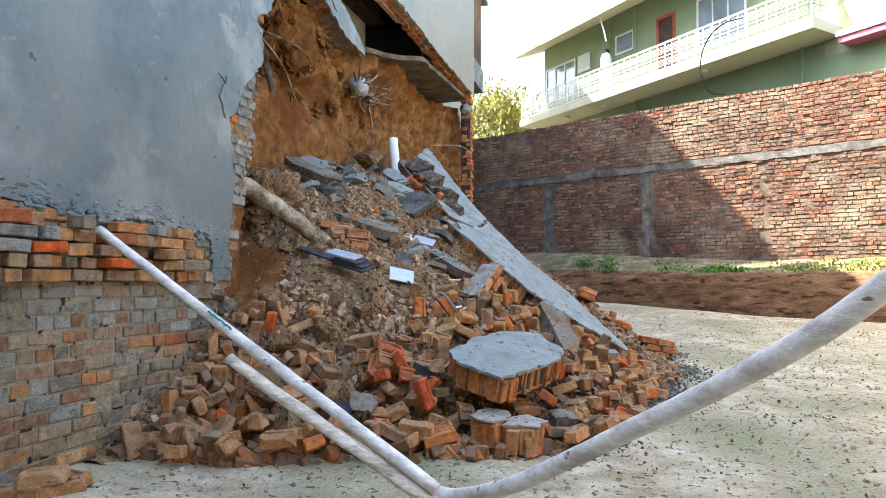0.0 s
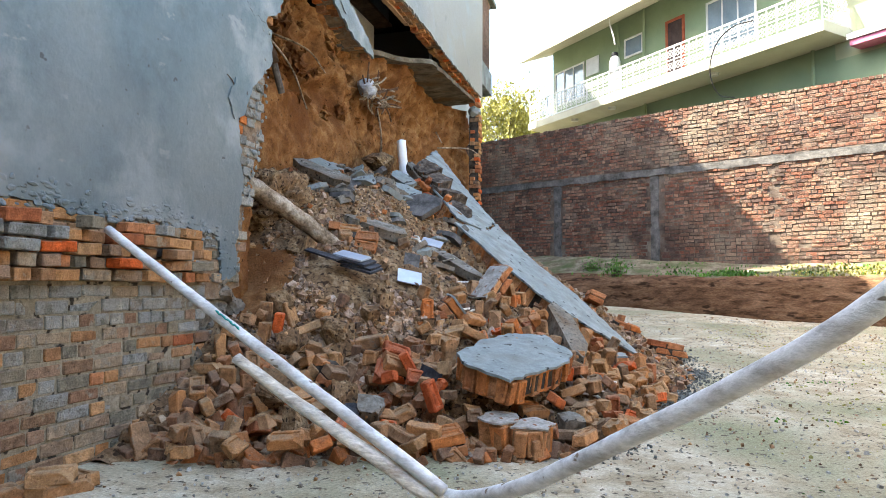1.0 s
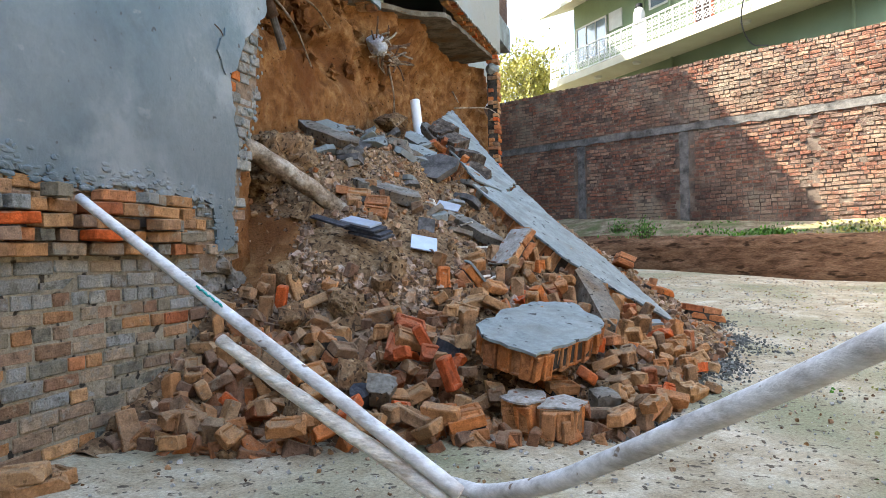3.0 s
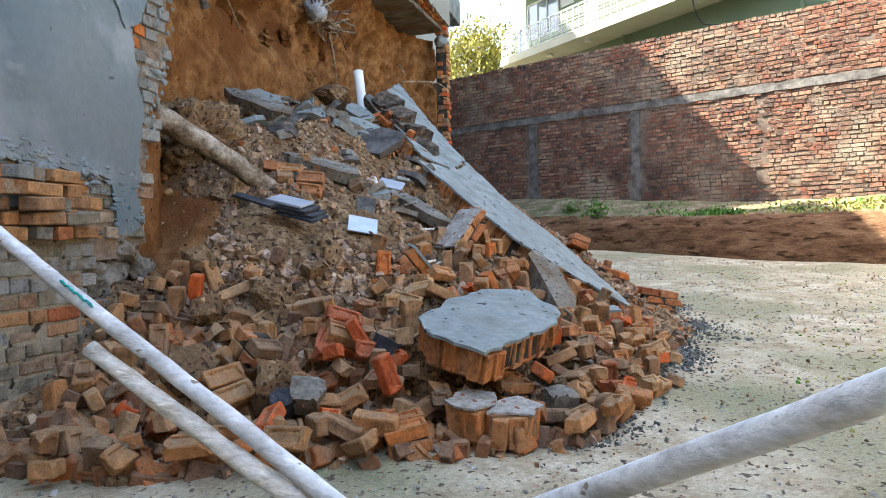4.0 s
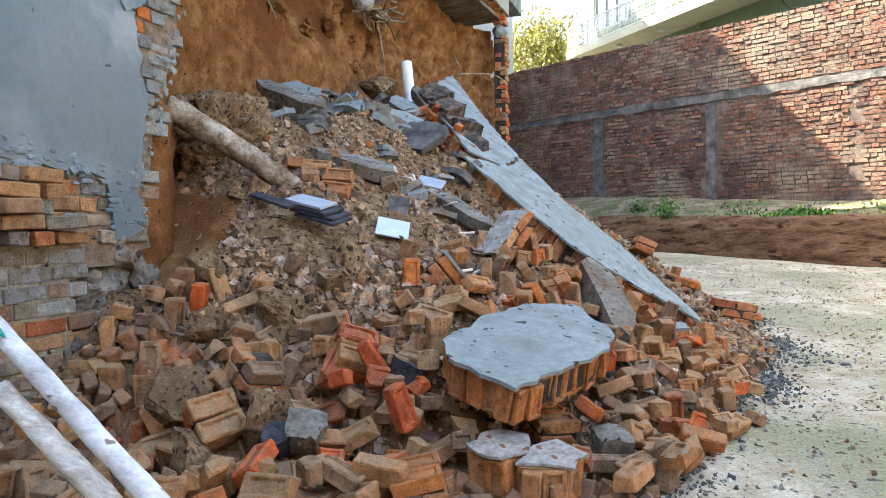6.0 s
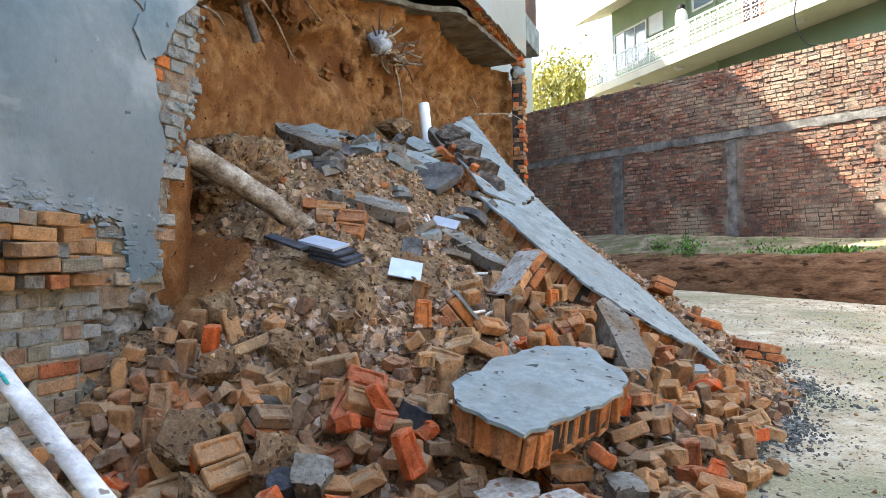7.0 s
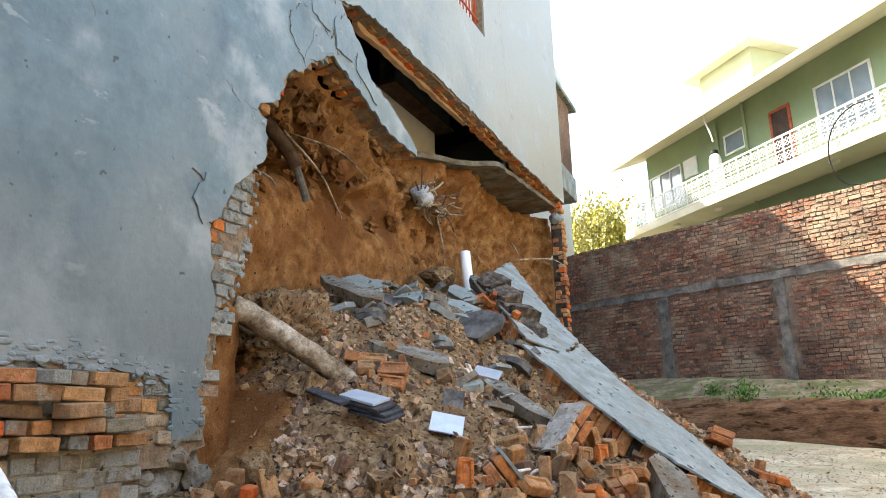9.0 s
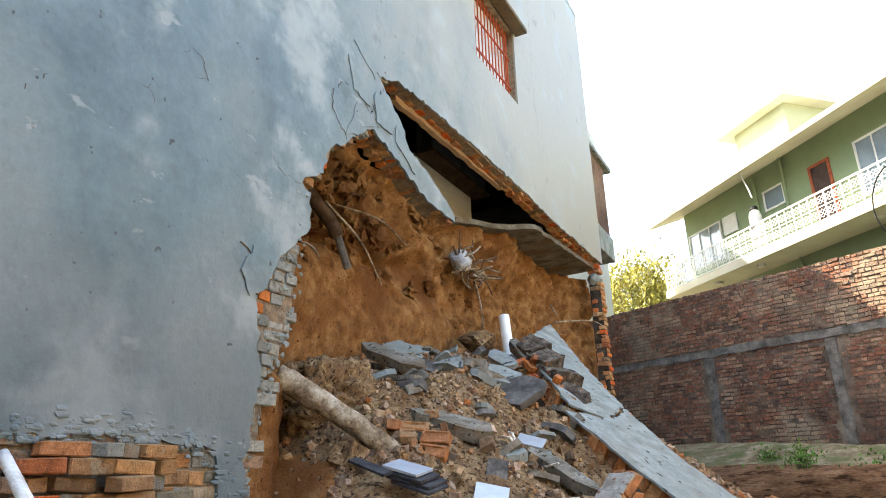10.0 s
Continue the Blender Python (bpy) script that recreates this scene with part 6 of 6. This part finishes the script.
# bricks on the ground at the wall's foot near the watcher
for k, (x, y, z, t) in enumerate([(0.20, 2.62, 0.05, 10), (0.33, 2.72, 0.05, 60), (0.27, 2.85, 0.05, -20), (0.15, 2.45, 0.06, 80), (0.28, 2.66, 0.12, 30)]):
    ob = new("brick", LOOSE[k * 2 + 1])
    ob.matrix_world = pose(x, y, z, 3, -4, t)
    tagged(ob, "dusty loose brick lying at the foot of the wall", "brick", "loose bricks of the fallen wall")

# ---- fine rubble ----
STONE = []
for k in range(8):
    v = CUBE[0].copy()
    rs = np.random.RandomState(k)
    v = v * (1, rs.uniform(0.6, 1), rs.uniform(0.4, 0.9)) + rs.uniform(-0.17, 0.17, v.shape)
    STONE.append((v, CUBE[1]))


LUMP = []
for k in range(5):
    bm = bmesh.new()
    bmesh.ops.create_icosphere(bm, subdivisions=2, radius=0.5)
    for v in bm.verts:
        v.co *= 1 + 0.5 * nz(v.co.x + k * 7, v.co.y, v.co.z, 2.6)
        v.co.z *= 0.75
    LUMP.append((np.array([v.co[:] for v in bm.verts]), [tuple(v.index for v in f.verts) for f in bm.faces]))
    bm.free()


def scatter(name, label, n, where, size, material, seed, lift=0.0, pool=None):
    q = random.Random(seed)
    items = []
    while len(items) < n:
        p = where(q)
        if not p:
            continue
        s = q.uniform(*size) * (1.0 if size[0] > 0.8 else 0.6 + 0.9 * q.random() ** 3)
        v, f = q.choice(pool or STONE)
        m = pose(p[0], p[1], surface_z(*p) + lift * s, q.uniform(0, 360), q.uniform(0, 360), q.uniform(0, 360)) @ Matrix.Scale(s, 4)
        items.append((v, f, m))
    return tagged(joined(name, items, material), label, "rubble", kind="stuff")


def on_heap(q):
    y, x = q.uniform(3.4, 11.5), q.uniform(-0.9, 4.0)
    return (x, y) if toe_frac(x, y) < 1.0 and not any((x - a) ** 2 + (y - b) ** 2 < c * c for a, b, c in KEEP_OFF[:3]) else None


def on_heap_stones(q):
    p = on_heap(q)
    return p if p and (p[1] > 4.9 or q.random() < 0.6) else None


def on_toe(q):
    y = q.triangular(4.3, 10.5, 6.5)
    x = lerp_table(y, HEAP_TOE) * (0.97 + abs(q.gauss(0, 0.05)))
    return (x, y) if q.random() < 0.5 + nz(x, y, 0, 2) else None


def on_yard(q):
    y, x = q.uniform(2.2, 15), q.uniform(0.3, 10)
    return (x, y) if toe_frac(x, min(y, 14.9)) > 0.98 else None


scatter("rubble_stones", "small stones, mortar and brick crumbs over the heap", 9500, on_heap_stones, (0.015, 0.06), M_STONES, 1, 0.2)
scatter("rubble_clods", "earth clods over the heap", 700, on_heap, (0.04, 0.11), M_RUBBLE, 2, 0.0, LUMP)


def on_left_slope(q):
    y, x = q.uniform(4.3, 6.0), q.uniform(0.1, 1.7)
    return (x, y) if toe_frac(x, y) < 0.9 and not any((x - a) ** 2 + (y - b) ** 2 < c * c for a, b, c in KEEP_OFF[:3]) else None


scatter("earth_blocks", "angular blocks of earth and mortar on the heap", 55, on_left_slope, (0.07, 0.17), M_RUBBLE, 21, 0.1)
scatter("soil_stones", "small stones and brick crumbs bedded in the slope", 4200, on_left_slope, (0.015, 0.055), M_STONES, 22, 0.2)
scatter("slate_chips", "dark grey chips along the foot of the heap", 3200, on_toe, (0.007, 0.028), M_CHIPS, 3, 0.15)
scatter("yard_grit", "small stones strewn over the yard", 4000, on_yard, (0.006, 0.022), M_STONES, 4, 0.2)
scatter("yard_chips", "pale grit strewn over the yard", 6000, on_yard, (0.006, 0.022), M_PALE_GRIT, 5, 0.2)
BITS = [template(m) for m in BROKEN[:4]]
def on_upper(q):
    p = on_heap(q)
    return p if p and (p[1] > 5.0 or toe_frac(*p) > 0.6) else None


def on_front(q):
    y, x = q.uniform(3.4, 5.3), q.uniform(0.15, 3.2)
    if y > 4.52 + 0.42 * max(0.0, x - 0.25) and x < 1.45:
        return None
    return (x, y) if toe_frac(x, y) < 0.97 and not (x - 2.3) ** 2 + (y - 5.1) ** 2 < 0.4 else None


scatter("buried_bricks", "bricks lying under the loose bricks of the heap", 260, on_front, (0.85, 1.0), M_BRICK_LOOSE, 16, -0.01, [template(m) for m in FULL[:3]])
bits = scatter("brick_bits", "broken brick pieces over the heap", 420, on_upper, (0.35, 0.85), M_BRICK_LOOSE, 6, 0.03, BITS)

# ---- grass, weeds and the tree ----


def blades(name, label, spots, n, h, spread, material, seed, drop=0.0):
    q = random.Random(seed)
    vs, fs = [], []
    for (x, y, z) in spots:
        for _ in range(n):
            a, b = x + q.gauss(0, spread), y + q.gauss(0, spread)
            w = q.uniform(0, 6.28)
            l, t = h * q.uniform(0.4, 1.2), q.uniform(0.008, 0.02)
            d = Vector((math.cos(w), math.sin(w), 0))
            s = Vector((-d.y, d.x, 0)) * t
            o = Vector((a, b, z - 0.02))
            k = len(vs)
            vs += [o - s, o + s, o + d * l * 0.35 + s + Vector((0, 0, l * 0.6)), o + d * l * 0.35 - s + Vector((0, 0, l * 0.6)), o + d * l * 0.8 + Vector((0, 0, l * (0.9 - drop)))]
            fs += [(k, k + 1, k + 2, k + 3), (k + 3, k + 2, k + 4)]
    me = bpy.data.meshes.new(name)
    me.from_pydata(vs, [], fs)
    me.materials.append(material)
    return tagged(new(name, me), label, "grass", kind="stuff")


def bank_spot(u, v):
    p = BASE + ALONG * u + BACK * v
    rise = 0.33 * max(0.0, min(1.0, (-u + 1) / 5.0)) * max(0, min(1, (v + 1.5) / 1.5))
    return (p.x, p.y, 1.33 + 0.2 * (v + 1.6) + rise)


q = random.Random(3)
blades("bank_grass", "short green grass on the bank", [bank_spot(q.uniform(-1.2, 0.0) if k % 3 == 0 else q.uniform(0.6, 8), q.uniform(-1.5, -0.1)) for k in range(60)], 18, 0.07, 0.14, M_LEAF, 1)
blades("dry_grass", "dry yellowish grass on the sunny bank", [bank_spot(q.uniform(1.9, 8), q.uniform(-1.6, -0.1)) for k in range(200)], 16, 0.06, 0.2, M_LEAF_YELLOW, 2)
blades("green_tufts", "small green tufts on the bank", [bank_spot(u + q.gauss(0, 0.25), q.uniform(-1.5, -0.9)) for u in (-2.6, -2.3, 0.6, 0.9, 1.1) for _ in range(9)], 26, 0.09, 0.09, M_LEAF, 9)
blades("yard_tufts", "tiny green tufts in the packed earth", [(x + q.gauss(0, 0.18), y + q.gauss(0, 0.18), ground_z(x, y)) for x, y in ((6.4, 9.0), (6.6, 9.1), (6.1, 8.2), (4.4, 6.6), (5.2, 8.4), (3.9, 4.6), (4.9, 9.9)) for _ in range(6)], 9, 0.022, 0.06, M_LEAF, 10)
blades("yard_grass", "thin tufts of grass in the yard", [(x, y, ground_z(x, y)) for x, y in [(q.uniform(4.2, 9), q.uniform(5.5, 13)) for _ in range(240)]], 8, 0.022, 0.26, M_LEAF_YELLOW, 3)


def build_weed(at, size, seed):
    e = thing("weed", "leafy green weed hanging over the edge of the bank", "plant", at)
    q = random.Random(seed)
    bm = bmesh.new()
    for k in range(9):
        d = Vector((q.uniform(-1, 1), q.uniform(-1, 0.4), q.uniform(0.1, 1))).normalized()
        tube(bm, [(0, 0, 0), d * size * 0.5, d * size * 0.9 + Vector((0, 0, -0.1 * size))], [0.008, 0.006, 0.003], 5)
    part("stems", bm, M_BARK, e)
    bm = bmesh.new()
    for k in range(420):
        d = Vector((q.gauss(0, 0.5), q.gauss(0, 0.5), q.gauss(0.25, 0.4))) * size * 0.75
        w = size * q.uniform(0.05, 0.12)
        m = Matrix.Translation(d) @ Euler((q.uniform(0, 6), q.uniform(0, 6), q.uniform(0, 6))).to_matrix().to_4x4()
        bm.faces.new([bm.verts.new(m @ Vector(p)) for p in ((-w, 0, 0), (0, -w * 0.4, 0), (w, 0, 0.01), (0, w * 0.4, 0))])
    part("leaves", bm, M_LEAF, e)
    bm = bmesh.new()
    for k in range(7):
        a = Vector((q.uniform(-0.15, 0.15), -0.05, -0.05))
        tube(bm, spline([a, a + Vector((q.uniform(-0.1, 0.1), -0.12, -0.35)), a + Vector((q.uniform(-0.1, 0.1), -0.1, -0.75))], 6), [0.012] * 5 + [0.004], 5)
    part("roots", bm, M_BARK, e, "bare hanging roots")


build_weed(Vector(bank_spot(-1.75, -1.5)) + Vector((0, 0, 0.12)), 0.42, 1)
build_weed(Vector(bank_spot(-2.6, -1.2)) + Vector((0, 0, 0.10)), 0.3, 2)


def build_tree(at, height, radius, seed):
    e = thing("tree", "tree with a yellow-green sunlit crown behind the walls", "tree", at)
    q = random.Random(seed)
    bm = bmesh.new()
    tube(bm, spline([(0, 0, 0), (0.1, 0, height * 0.3), (0, 0.1, height * 0.65)], 8), [0.28 - 0.02 * k for k in range(8)], 9)
    tips = []
    for k in range(13):
        w = k * 2.4
        t = Vector((math.cos(w) * radius * q.uniform(0.3, 0.8), math.sin(w) * radius * q.uniform(0.3, 0.8), height * q.uniform(0.6, 0.98)))
        s = Vector((0, 0, height * q.uniform(0.3, 0.6)))
        tube(bm, spline([s, s.lerp(t, 0.5) + Vector((0, 0, 0.2)), t], 6), [0.10, 0.085, 0.07, 0.05, 0.035, 0.02], 6)
        tips.append(t)
    part("trunk", bm, M_BARK, e)
    vs, fs = [], []
    for t in tips + [a.lerp(b, 0.5) for a, b in zip(tips, tips[3:])]:
        for _ in range(900):
            d = Vector((q.gauss(0, 0.34), q.gauss(0, 0.34), q.gauss(0, 0.26))) * radius * 0.62
            w = q.uniform(0.035, 0.08)
            m = Matrix.Translation(t + d) @ Euler((q.uniform(0, 6), q.uniform(0, 6), q.uniform(0, 6))).to_matrix().to_4x4()
            k = len(vs)
            vs += [m @ Vector(p) for p in ((-w * 1.5, 0, 0), (0, -w * 0.7, 0), (w * 1.5, 0, 0.02), (0, w * 0.7, 0))]
            fs.append((k, k + 1, k + 2, k + 3))
    me = bpy.data.meshes.new("crown")
    me.from_pydata(vs, [], fs)
    me.materials.append(M_LEAF_YELLOW)
    c = new("crown", me)
    c.parent = e


build_tree((-3.0, 31.5, 0.85), 9.3, 3.3, 1)
